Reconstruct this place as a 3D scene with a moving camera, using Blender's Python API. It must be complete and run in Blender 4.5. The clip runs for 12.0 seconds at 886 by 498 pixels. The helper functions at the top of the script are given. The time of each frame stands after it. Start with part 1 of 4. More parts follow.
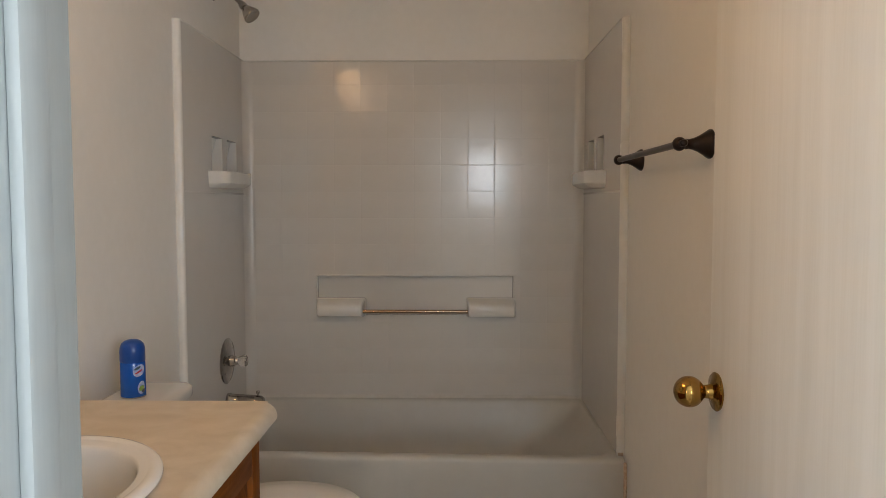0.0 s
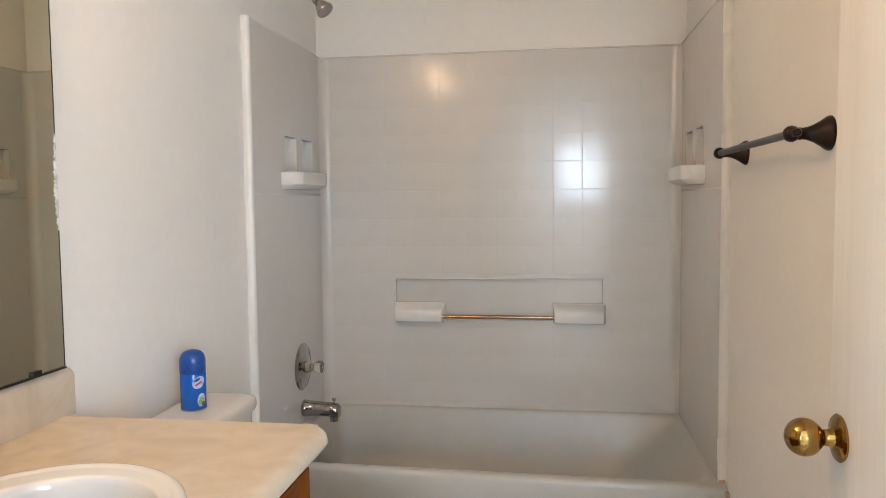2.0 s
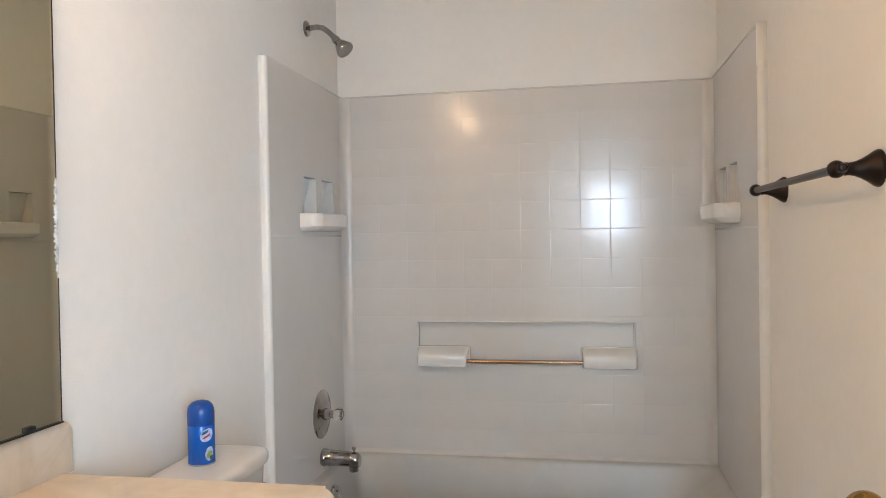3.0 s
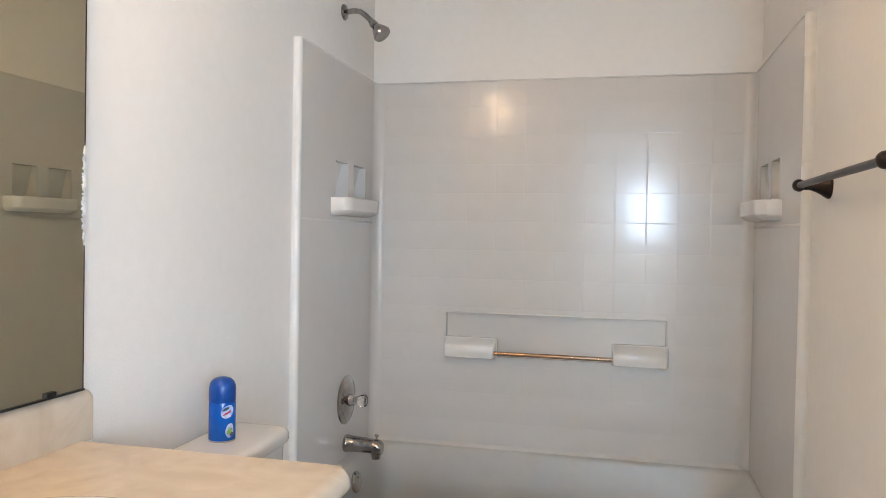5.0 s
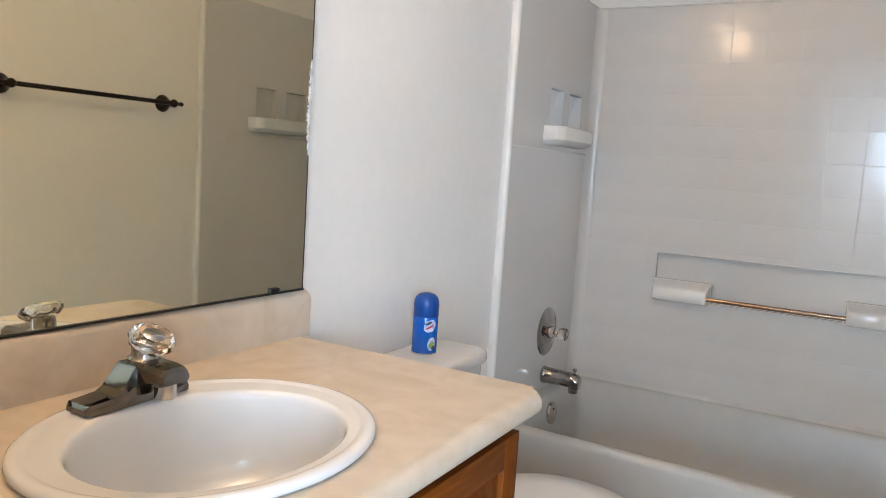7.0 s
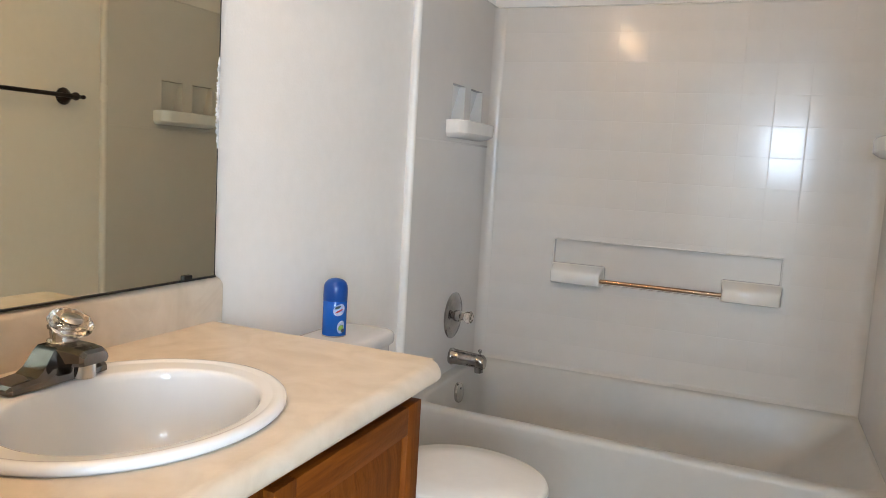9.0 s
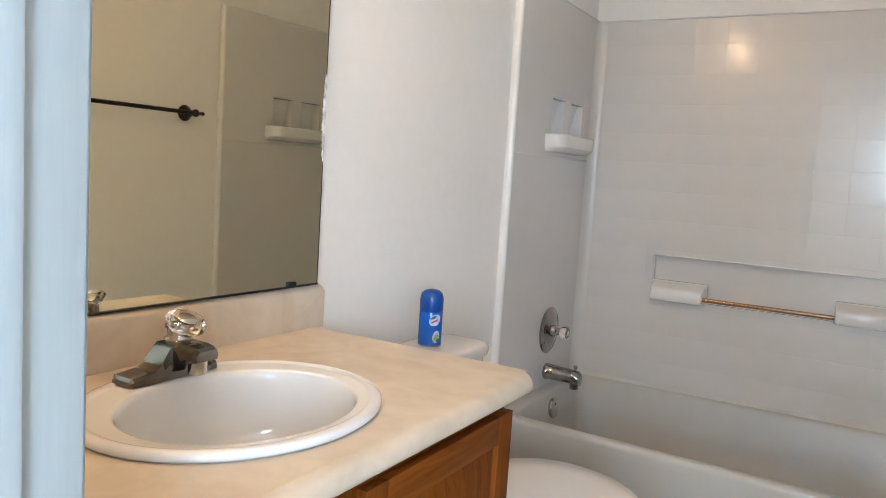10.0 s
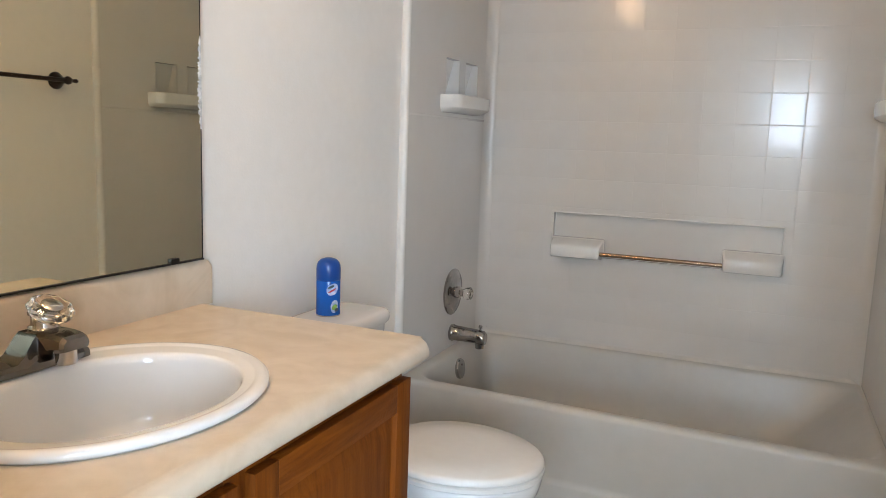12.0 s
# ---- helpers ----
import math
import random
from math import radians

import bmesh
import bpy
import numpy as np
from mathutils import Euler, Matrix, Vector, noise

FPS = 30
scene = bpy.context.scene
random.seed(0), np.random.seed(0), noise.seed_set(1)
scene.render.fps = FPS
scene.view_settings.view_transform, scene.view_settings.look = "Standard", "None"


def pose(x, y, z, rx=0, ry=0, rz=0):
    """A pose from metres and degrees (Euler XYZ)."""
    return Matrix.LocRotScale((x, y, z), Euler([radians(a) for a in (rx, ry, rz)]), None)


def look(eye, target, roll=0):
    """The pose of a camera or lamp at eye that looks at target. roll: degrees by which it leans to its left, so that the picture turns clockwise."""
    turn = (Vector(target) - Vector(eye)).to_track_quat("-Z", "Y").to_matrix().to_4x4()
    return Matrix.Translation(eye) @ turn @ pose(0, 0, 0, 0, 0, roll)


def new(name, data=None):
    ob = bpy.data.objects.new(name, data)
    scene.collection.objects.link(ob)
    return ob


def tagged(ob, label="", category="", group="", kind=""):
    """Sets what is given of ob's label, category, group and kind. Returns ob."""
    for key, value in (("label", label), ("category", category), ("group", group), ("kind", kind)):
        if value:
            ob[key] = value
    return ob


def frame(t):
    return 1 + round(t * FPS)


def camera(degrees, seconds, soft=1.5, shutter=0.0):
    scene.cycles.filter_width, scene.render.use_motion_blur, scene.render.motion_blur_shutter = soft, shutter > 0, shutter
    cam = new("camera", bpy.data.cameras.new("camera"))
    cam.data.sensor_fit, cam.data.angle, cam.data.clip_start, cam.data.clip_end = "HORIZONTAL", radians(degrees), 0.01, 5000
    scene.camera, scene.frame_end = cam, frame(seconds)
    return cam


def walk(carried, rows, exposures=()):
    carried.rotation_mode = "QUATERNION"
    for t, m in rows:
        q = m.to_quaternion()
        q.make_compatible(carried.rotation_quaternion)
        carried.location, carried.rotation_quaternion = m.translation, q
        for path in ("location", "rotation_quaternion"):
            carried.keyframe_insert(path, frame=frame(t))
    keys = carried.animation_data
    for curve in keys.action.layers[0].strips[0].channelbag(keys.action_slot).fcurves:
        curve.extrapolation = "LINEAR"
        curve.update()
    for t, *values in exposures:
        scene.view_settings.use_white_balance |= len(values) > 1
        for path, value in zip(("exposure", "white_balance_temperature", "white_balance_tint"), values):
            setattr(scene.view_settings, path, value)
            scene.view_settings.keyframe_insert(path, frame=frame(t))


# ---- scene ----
WINDOW_W, WINDOW_2_W, BULB_E = 50.0, 255.0, 38.0
cam = camera(61.5, 12.0, soft=0.85)
PATH = [
    (0, (0.945, -3.347, 1.225), (0.912, -1.351, 1.102), -0.0),
    (0.5, (1.044, -3.276, 1.249), (0.764, -1.301, 1.114), 0.6),
    (1, (1.076, -3.27, 1.252), (0.653, -1.321, 1.104), -1.4),
    (1.5, (1.053, -3.225, 1.233), (0.719, -1.261, 1.05), 0.4),
    (2, (0.999, -3.164, 1.24), (0.707, -1.189, 1.107), -0.6),
    (2.5, (0.997, -3.107, 1.243), (0.61, -1.146, 1.178), -0.1),
    (3, (1.01, -3.065, 1.249), (0.64, -1.1, 1.22), -1.0),
    (3.5, (1.028, -3.063, 1.254), (0.57, -1.118, 1.174), -0.2),
    (5.3, (1.019, -3.028, 1.215), (0.549, -1.084, 1.18), 1.4),
    (5.5, (1.045, -3.032, 1.226), (0.488, -1.112, 1.173), 1.0),
    (6, (1.039, -3.017, 1.205), (0.24, -1.186, 1.104), 2.8),
    (6.5, (1.026, -3.002, 1.182), (0.075, -1.253, 0.989), 3.3),
    (6.7, (1.017, -2.994, 1.178), (0.047, -1.26, 0.95), 3.7),
    (8.3, (1.077, -3.011, 1.189), (0.115, -1.261, 1.071), 3.2),
    (8.5, (1.086, -3.031, 1.182), (0.185, -1.254, 1.011), 2.9),
    (9, (1.095, -3.092, 1.178), (0.332, -1.257, 0.954), 3.4),
    (9.5, (1.097, -3.163, 1.175), (0.281, -1.353, 0.933), 4.5),
    (10, (1.113, -3.109, 1.175), (0.11, -1.391, 0.974), 3.7),
    (10.5, (1.127, -3.08, 1.17), (0.087, -1.385, 0.966), 3.3),
    (11, (1.13, -3.066, 1.16), (0.123, -1.345, 1.002), 5.2),
    (11.5, (1.134, -3.073, 1.172), (0.212, -1.313, 0.949), 3.4),
    (12, (1.131, -3.059, 1.18), (0.35, -1.241, 0.891), 2.0),
]
EXPOSURE = [(0.0, -1.20, 7500, 15), (0.5, -0.82, 7350, 15), (1.5, -0.38, 6850, 13), (2.0, -0.28, 6700, 12), (2.5, -0.16, 6550, 12), (3.0, -0.20, 6450, 12), (3.5, -0.11, 6300, 12), (5.5, -0.11, 6200, 11), (6.0, -0.19, 6200, 11), (6.5, -0.11, 6050, 11), (8.5, -0.40, 6200, 11), (9.0, -0.18, 6350, 11), (9.5, -0.20, 6350, 11), (10.5, -0.22, 6200, 11), (11.5, -0.28, 6350, 11), (12.0, -0.29, 6400, 11)]
walk(cam, [(t, look(eye, target, roll)) for t, eye, target, roll in PATH],
     EXPOSURE)

# ---- light ----
world = bpy.data.worlds.new("sky")
scene.world = world
world.use_nodes = True
wn = world.node_tree.nodes
sky = wn.new("ShaderNodeTexSky")
sky.sky_type = "NISHITA"
sky.sun_disc = False
sky.sun_elevation = radians(40)
sky.sun_rotation = radians(20)
world.node_tree.links.new(sky.outputs[0], wn["Background"].inputs[0])
wn["Background"].inputs[1].default_value = 0.12
sun = new("sun", bpy.data.lights.new("sun", "SUN"))
sun.data.energy, sun.data.angle, sun.data.color = 3.0, radians(0.5), (1.0, 0.95, 0.88)
sun.matrix_world = look((4, 12, 12), (0, 0, 0))
for nm, w, h, watts, eye, target in (("window_light", 0.46, 0.60, WINDOW_W, (1.32, -6.125, 1.55), (1.32, 0, 1.55)),
                                      ("window_light", 1.34, 1.50, WINDOW_2_W, (2.43, -5.15, 1.30), (0, -5.15, 1.30)),
                                      # added lamp without a known source: brightens the open door's face
                                      ("window_light", 1.00, 1.10, WINDOW_2_W * 0.24, (-1.03, -4.90, 1.45), (2, -4.90, 1.45))):
    lamp_data = bpy.data.lights.new(nm, "AREA")
    lamp_data.shape, lamp_data.size, lamp_data.size_y = "RECTANGLE", w, h
    lamp_data.energy, lamp_data.color = watts, (0.65, 0.82, 1.0)
    new(nm, lamp_data).matrix_world = look(eye, target)

# ---- sizes of the room ----
XW, XE = -0.025, 1.538        # west and east walls
YN, YS = 0.03, -2.81         # north and south walls
ZC = 2.44                    # ceiling
WALL = 0.115
TUB_Y = -0.76                # front of the surround
TUB_F = -0.795               # front of the tub's apron
RIM = 0.342                  # height of the tub's rim
TOP = 1.852                  # top of the surround
DX0, DX1, DH = 0.668, 1.40, 2.03   # doorway
COUNTER = 0.80
WX0, WX1, WZ0, WZ1 = 1.07, 1.57, 1.12, 1.94   # small window of the next room
VY0, VY1, VZ0, VZ1 = -5.85, -4.45, 0.50, 2.10  # large window of the next room


# ---- materials ----
def links(nt, a, b):
    nt.links.new(a, b)


def surface(name, c1, c2, rough=0.5, scale=4.0, fine=60.0, stretch=(1, 1, 1), bump=0.05, bump_scale=200.0,
            metal=0.0, coat=0.0, spec=0.5, contrast=(0.35, 0.65), rough_var=0.06, wave=0.0):
    """A painted or worn surface: two colours mixed by a coarse and a fine noise, with uneven gloss and fine relief."""
    m = bpy.data.materials.new(name)
    m.use_nodes = True
    nt = m.node_tree
    n = nt.nodes
    b = n["Principled BSDF"]
    tc = n.new("ShaderNodeTexCoord")
    mp = n.new("ShaderNodeMapping")
    mp.inputs["Scale"].default_value = stretch
    links(nt, tc.outputs["Object"], mp.inputs["Vector"])
    big = n.new("ShaderNodeTexNoise")
    big.inputs["Scale"].default_value = scale
    big.inputs["Detail"].default_value = 5
    big.inputs["Distortion"].default_value = wave
    small = n.new("ShaderNodeTexNoise")
    small.inputs["Scale"].default_value = fine
    small.inputs["Detail"].default_value = 3
    for t in (big, small):
        links(nt, mp.outputs[0], t.inputs["Vector"])
    add = n.new("ShaderNodeMath")
    add.operation = "MULTIPLY_ADD"
    links(nt, small.outputs["Fac"], add.inputs[0])
    add.inputs[1].default_value = 0.35
    links(nt, big.outputs["Fac"], add.inputs[2])
    sub = n.new("ShaderNodeMath")
    sub.operation = "SUBTRACT"
    links(nt, add.outputs[0], sub.inputs[0])
    sub.inputs[1].default_value = 0.175
    ramp = n.new("ShaderNodeMapRange")
    ramp.inputs["From Min"].default_value, ramp.inputs["From Max"].default_value = contrast
    links(nt, sub.outputs[0], ramp.inputs["Value"])
    mix = n.new("ShaderNodeMix")
    mix.data_type = "RGBA"
    mix.inputs["A"].default_value = (*c1, 1)
    mix.inputs["B"].default_value = (*c2, 1)
    links(nt, ramp.outputs[0], mix.inputs["Factor"])
    links(nt, mix.outputs["Result"], b.inputs["Base Color"])
    rr = n.new("ShaderNodeMapRange")
    rr.inputs["To Min"].default_value, rr.inputs["To Max"].default_value = max(0.02, rough - rough_var), rough + rough_var
    links(nt, big.outputs["Fac"], rr.inputs["Value"])
    links(nt, rr.outputs[0], b.inputs["Roughness"])
    b.inputs["Metallic"].default_value = metal
    b.inputs["Coat Weight"].default_value = coat
    b.inputs["Coat Roughness"].default_value = 0.1
    b.inputs["Specular IOR Level"].default_value = spec
    if bump:
        rel = n.new("ShaderNodeTexNoise")
        rel.inputs["Scale"].default_value = bump_scale
        rel.inputs["Detail"].default_value = 2
        links(nt, tc.outputs["Object"], rel.inputs["Vector"])
        bp = n.new("ShaderNodeBump")
        bp.inputs["Strength"].default_value = bump
        bp.inputs["Distance"].default_value = 0.002
        links(nt, rel.outputs["Fac"], bp.inputs["Height"])
        links(nt, bp.outputs[0], b.inputs["Normal"])
    return m


def glass(name, color=(1, 1, 1), rough=0.0, ior=1.49):
    m = bpy.data.materials.new(name)
    m.use_nodes = True
    b = m.node_tree.nodes["Principled BSDF"]
    b.inputs["Base Color"].default_value = (*color, 1)
    b.inputs["Transmission Weight"].default_value = 1
    b.inputs["Roughness"].default_value = rough
    b.inputs["IOR"].default_value = ior
    return m


def glow(name, color, strength):
    m = bpy.data.materials.new(name)
    m.use_nodes = True
    b = m.node_tree.nodes["Principled BSDF"]
    b.inputs["Base Color"].default_value = (0.9, 0.88, 0.84, 1)
    b.inputs["Emission Color"].default_value = (*color, 1)
    b.inputs["Emission Strength"].default_value = strength
    return m


WALL_PAINT = surface("wall_paint", (0.85, 0.825, 0.79), (0.81, 0.785, 0.745), 0.62, 1.2, 30, bump=0.22, bump_scale=160)
CEIL_PAINT = surface("ceiling_paint", (0.88, 0.865, 0.83), (0.85, 0.835, 0.80), 0.8, 1.5, 40, bump=0.6, bump_scale=90)
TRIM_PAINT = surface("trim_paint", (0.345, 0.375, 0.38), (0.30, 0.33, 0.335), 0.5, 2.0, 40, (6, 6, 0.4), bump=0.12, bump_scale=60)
HALL_PAINT = surface("hall_paint", (0.72, 0.68, 0.62), (0.68, 0.64, 0.58), 0.65, 1.2, 30, bump=0.35, bump_scale=160)
DOOR_PAINT = surface("door_paint", (0.85, 0.84, 0.815), (0.79, 0.775, 0.74), 0.42, 3.0, 30, (9, 9, 0.35), bump=0.15, bump_scale=50)
ACRYLIC = surface("white_acrylic", (0.64, 0.617, 0.59), (0.61, 0.587, 0.56), 0.235, 1.3, 14, coat=0.45, bump=0.03, bump_scale=26, spec=0.3, rough_var=0.02)
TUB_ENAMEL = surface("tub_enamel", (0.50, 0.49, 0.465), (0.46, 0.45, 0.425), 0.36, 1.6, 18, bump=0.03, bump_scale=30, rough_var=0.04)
EDGE_TRIM = surface("panel_edge", (0.71, 0.695, 0.665), (0.66, 0.64, 0.605), 0.26, 3, 30, bump=0.08, bump_scale=60)
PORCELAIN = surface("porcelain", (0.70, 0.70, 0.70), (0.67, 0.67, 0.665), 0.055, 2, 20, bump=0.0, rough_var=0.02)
SEAT_PLASTIC = surface("seat_plastic", (0.70, 0.695, 0.68), (0.67, 0.66, 0.64), 0.17, 2.5, 40, bump=0.03, bump_scale=90)
LAMINATE = surface("laminate", (0.615, 0.532, 0.432), (0.525, 0.44, 0.34), 0.36, 6.0, 30, bump=0.05, bump_scale=240, wave=2.4, contrast=(0.32, 0.68))
OAK = surface("oak", (0.19, 0.050, 0.0035), (0.108, 0.0255, 0.0016), 0.6, 5.0, 30, (9, 9, 0.7), bump=0.25, bump_scale=140, wave=1.1, contrast=(0.3, 0.7), coat=0.0, spec=0.15)
OAK_FLAT = surface("oak_crosswise", (0.19, 0.050, 0.0035), (0.108, 0.0255, 0.0016), 0.6, 5.0, 30, (9, 0.7, 9), bump=0.25, bump_scale=140, wave=1.1, contrast=(0.3, 0.7), coat=0.0, spec=0.15)
CHROME = surface("chrome", (0.58, 0.56, 0.545), (0.50, 0.48, 0.47), 0.07, 8, 60, metal=1.0, bump=0.02, bump_scale=60, rough_var=0.03)
DARK_CHROME = surface("worn_chrome", (0.46, 0.43, 0.41), (0.30, 0.28, 0.27), 0.095, 12, 80, metal=1.0, bump=0.03, bump_scale=90)
# faucet's chrome, with the dark surroundings it mirrors put into its colour
FAUCET_CHROME = surface("chrome_dark_reflection", (0.20, 0.185, 0.175), (0.15, 0.14, 0.13), 0.05, 8, 60, metal=1.0, bump=0.02, bump_scale=60, rough_var=0.02)
MOULD_WHITE = surface("moulded_white", (0.74, 0.73, 0.71), (0.70, 0.685, 0.66), 0.19, 2, 20, bump=0.02, bump_scale=60)
BRASS = surface("brass", (0.41, 0.24, 0.075), (0.30, 0.17, 0.045), 0.12, 9, 60, metal=1.0, bump=0.02, bump_scale=60, rough_var=0.04)
COPPER_BAR = surface("satin_bar", (0.43, 0.30, 0.21), (0.34, 0.225, 0.15), 0.2, 9, 80, (1, 9, 9), metal=1.0, bump=0.02)
BRONZE = surface("oiled_bronze", (0.035, 0.022, 0.017), (0.018, 0.011, 0.009), 0.32, 9, 60, metal=0.6, bump=0.06, bump_scale=120)
SILVER = surface("mirror_silver", (0.76, 0.745, 0.60), (0.75, 0.735, 0.59), 0.01, 2, 10, metal=1.0, bump=0.0, rough_var=0.0)
CHIPPED = surface("chipped_mirror_edge", (0.85, 0.86, 0.87), (0.45, 0.47, 0.48), 0.3, 70, 220, bump=0.5, bump_scale=260)
DARK_RAIL = surface("dark_rail", (0.03, 0.028, 0.025), (0.015, 0.014, 0.013), 0.4, 10, 80, metal=0.4, bump=0.05)
ACRYLIC_CLEAR = glass("clear_acrylic", (0.97, 0.94, 0.91), 0.06)
PANE = glass("pane", (0.98, 1.0, 1.0), 0.0, 1.45)
BLUE = surface("blue_lacquer", (0.004, 0.105, 0.50), (0.004, 0.090, 0.44), 0.22, 5, 60, bump=0.0)
BLUE_CAP = surface("blue_cap", (0.002, 0.060, 0.30), (0.002, 0.050, 0.26), 0.34, 5, 60, bump=0.05, bump_scale=300)
LABEL_WHITE = surface("label_white", (0.62, 0.70, 0.86), (0.20, 0.36, 0.72), 0.3, 60, 200, bump=0.0)
LABEL_RED = surface("label_red", (0.52, 0.03, 0.05), (0.45, 0.03, 0.06), 0.3, 60, 200, bump=0.0)
LABEL_GREEN = surface("label_green", (0.28, 0.52, 0.10), (0.10, 0.25, 0.06), 0.3, 90, 200, bump=0.0)
LABEL_DARK = surface("label_dark", (0.02, 0.05, 0.12), (0.03, 0.08, 0.10), 0.3, 90, 200, bump=0.0)
STEEL = surface("steel", (0.6, 0.6, 0.6), (0.5, 0.5, 0.5), 0.25, 8, 60, metal=1.0, bump=0.02)
VINYL = surface("vinyl_floor", (0.62, 0.57, 0.50), (0.52, 0.47, 0.40), 0.4, 6, 60, bump=0.1, bump_scale=120)
CARPET = surface("carpet", (0.45, 0.40, 0.34), (0.34, 0.30, 0.25), 0.95, 6, 220, bump=0.9, bump_scale=420)
CAULK = surface("caulk", (0.62, 0.60, 0.57), (0.58, 0.56, 0.525), 0.5, 14, 90, bump=0.2, bump_scale=140)
RUST = surface("rust_stain", (0.40, 0.29, 0.20), (0.50, 0.40, 0.31), 0.8, 60, 200, bump=0.2)
BULB = glow("bulb_glass", (1.0, 0.65, 0.35), BULB_E)


# ---- mesh helpers ----
ORIGIN = {}


def box(bm, x0, x1, y0, y1, z0, z1, bevel=0.0, seg=2):
    vs = [bm.verts.new((x, y, z)) for x in (x0, x1) for y in (y0, y1) for z in (z0, z1)]
    fs = [bm.faces.new([vs[i] for i in q]) for q in
          ((0, 1, 3, 2), (4, 6, 7, 5), (0, 4, 5, 1), (2, 3, 7, 6), (0, 2, 6, 4), (1, 5, 7, 3))]
    if bevel:
        es = {e for f in fs for e in f.edges}
        bmesh.ops.bevel(bm, geom=list(es), offset=bevel, segments=seg, profile=0.5, affect="EDGES")
    return vs


def loft(bm, loops, cap0=True, cap1=True, closed=True):
    """Skin between loops of points with the same count."""
    rings = [[bm.verts.new(p) for p in lp] for lp in loops]
    n = len(rings[0])
    for a, b in zip(rings, rings[1:]):
        for i in range(n if closed else n - 1):
            j = (i + 1) % n
            bm.faces.new((a[i], a[j], b[j], b[i]))
    if cap0:
        bm.faces.new(rings[0][::-1])
    if cap1:
        bm.faces.new(rings[-1])
    return rings


def lathe(bm, profile, m, seg=32):
    """Turn (radius, height) pairs round the local z axis of m."""
    loops = []
    for r, h in profile:
        loops.append([m @ Vector((max(r, 1e-5) * math.cos(2 * math.pi * i / seg), max(r, 1e-5) * math.sin(2 * math.pi * i / seg), h))
                      for i in range(seg)])
    loft(bm, loops)


def along(p, d):
    """A matrix at p whose z axis points along d."""
    return Matrix.Translation(p) @ Vector(d).to_track_quat("Z", "Y").to_matrix().to_4x4()


def tube(bm, pts, radii, seg=16):
    pts = [Vector(p) for p in pts]
    if not isinstance(radii, (list, tuple)):
        radii = [radii] * len(pts)
    loops = []
    for i, p in enumerate(pts):
        d = (pts[min(i + 1, len(pts) - 1)] - pts[max(i - 1, 0)]).normalized()
        m = along(p, d)
        loops.append([m @ Vector((radii[i] * math.cos(2 * math.pi * k / seg), radii[i] * math.sin(2 * math.pi * k / seg), 0)) for k in range(seg)])
    loft(bm, loops)


def rounded(cx, cy, hx, hy, z, power=4.0, seg=48):
    """A superellipse in the plane of height z."""
    out = []
    for i in range(seg):
        a = 2 * math.pi * i / seg
        c, s = math.cos(a), math.sin(a)
        out.append(Vector((cx + hx * math.copysign(abs(c) ** (2 / power), c), cy + hy * math.copysign(abs(s) ** (2 / power), s), z)))
    return out


def thing(name, base, label, category, group="", kind=""):
    ob = new(name)
    ob.location = base
    ob.empty_display_size = 0.05
    ORIGIN[ob] = Vector(base)
    return tagged(ob, label, category, group, kind)


def mesh_of(name, bm, material, shift=(0, 0, 0), smooth=35):
    bmesh.ops.recalc_face_normals(bm, faces=bm.faces)
    me = bpy.data.meshes.new(name)
    bmesh.ops.translate(bm, verts=bm.verts, vec=-Vector(shift))
    bm.to_mesh(me)
    bm.free()
    me.materials.append(material)
    for p in me.polygons:
        p.use_smooth = True
    me.set_sharp_from_angle(angle=radians(smooth))
    return me


def part(name, bm, material, parent, label="", smooth=35):
    o = ORIGIN[parent]
    ob = new(name, mesh_of(name, bm, material, o, smooth))
    ob.parent = parent
    ORIGIN[ob] = o
    return tagged(ob, label)


def solid(name, bm, material, label, category, kind="", smooth=35):
    """A thing or piece of the setting that is one mesh."""
    ob = new(name, mesh_of(name, bm, material, (0, 0, 0), smooth))
    ORIGIN[ob] = Vector((0, 0, 0))
    return tagged(ob, label, category, "", kind)


def B():
    return bmesh.new()


def slab(bm, us, vs, holes, at):
    """A flat slab with rectangular holes. us, vs: outer limits; holes: (u0, u1, v0, v1); at(u, v, side) gives the point, side 0 front, 1 back."""
    ul = sorted({*us, *(h[i] for h in holes for i in (0, 1))})
    vl = sorted({*vs, *(h[i] for h in holes for i in (2, 3))})
    pts = {}

    def vert(i, j, s):
        if (i, j, s) not in pts:
            pts[i, j, s] = bm.verts.new(at(ul[i], vl[j], s))
        return pts[i, j, s]

    def full(i, j):
        if not (0 <= i < len(ul) - 1 and 0 <= j < len(vl) - 1):
            return False
        u, v = (ul[i] + ul[i + 1]) / 2, (vl[j] + vl[j + 1]) / 2
        return not any(h[0] < u < h[1] and h[2] < v < h[3] for h in holes)

    for i in range(len(ul) - 1):
        for j in range(len(vl) - 1):
            if not full(i, j):
                continue
            for s in (0, 1):
                bm.faces.new([vert(i, j, s), vert(i + 1, j, s), vert(i + 1, j + 1, s), vert(i, j + 1, s)])
            for di, dj, a, b in ((-1, 0, (i, j), (i, j + 1)), (1, 0, (i + 1, j), (i + 1, j + 1)), (0, -1, (i, j), (i + 1, j)), (0, 1, (i, j + 1), (i + 1, j + 1))):
                if not full(i + di, j + dj):
                    bm.faces.new([vert(*a, 0), vert(*b, 0), vert(*b, 1), vert(*a, 1)])


# ---- setting ----
HX0, HX1, HY = -1.0, 2.4, -6.0     # the next room

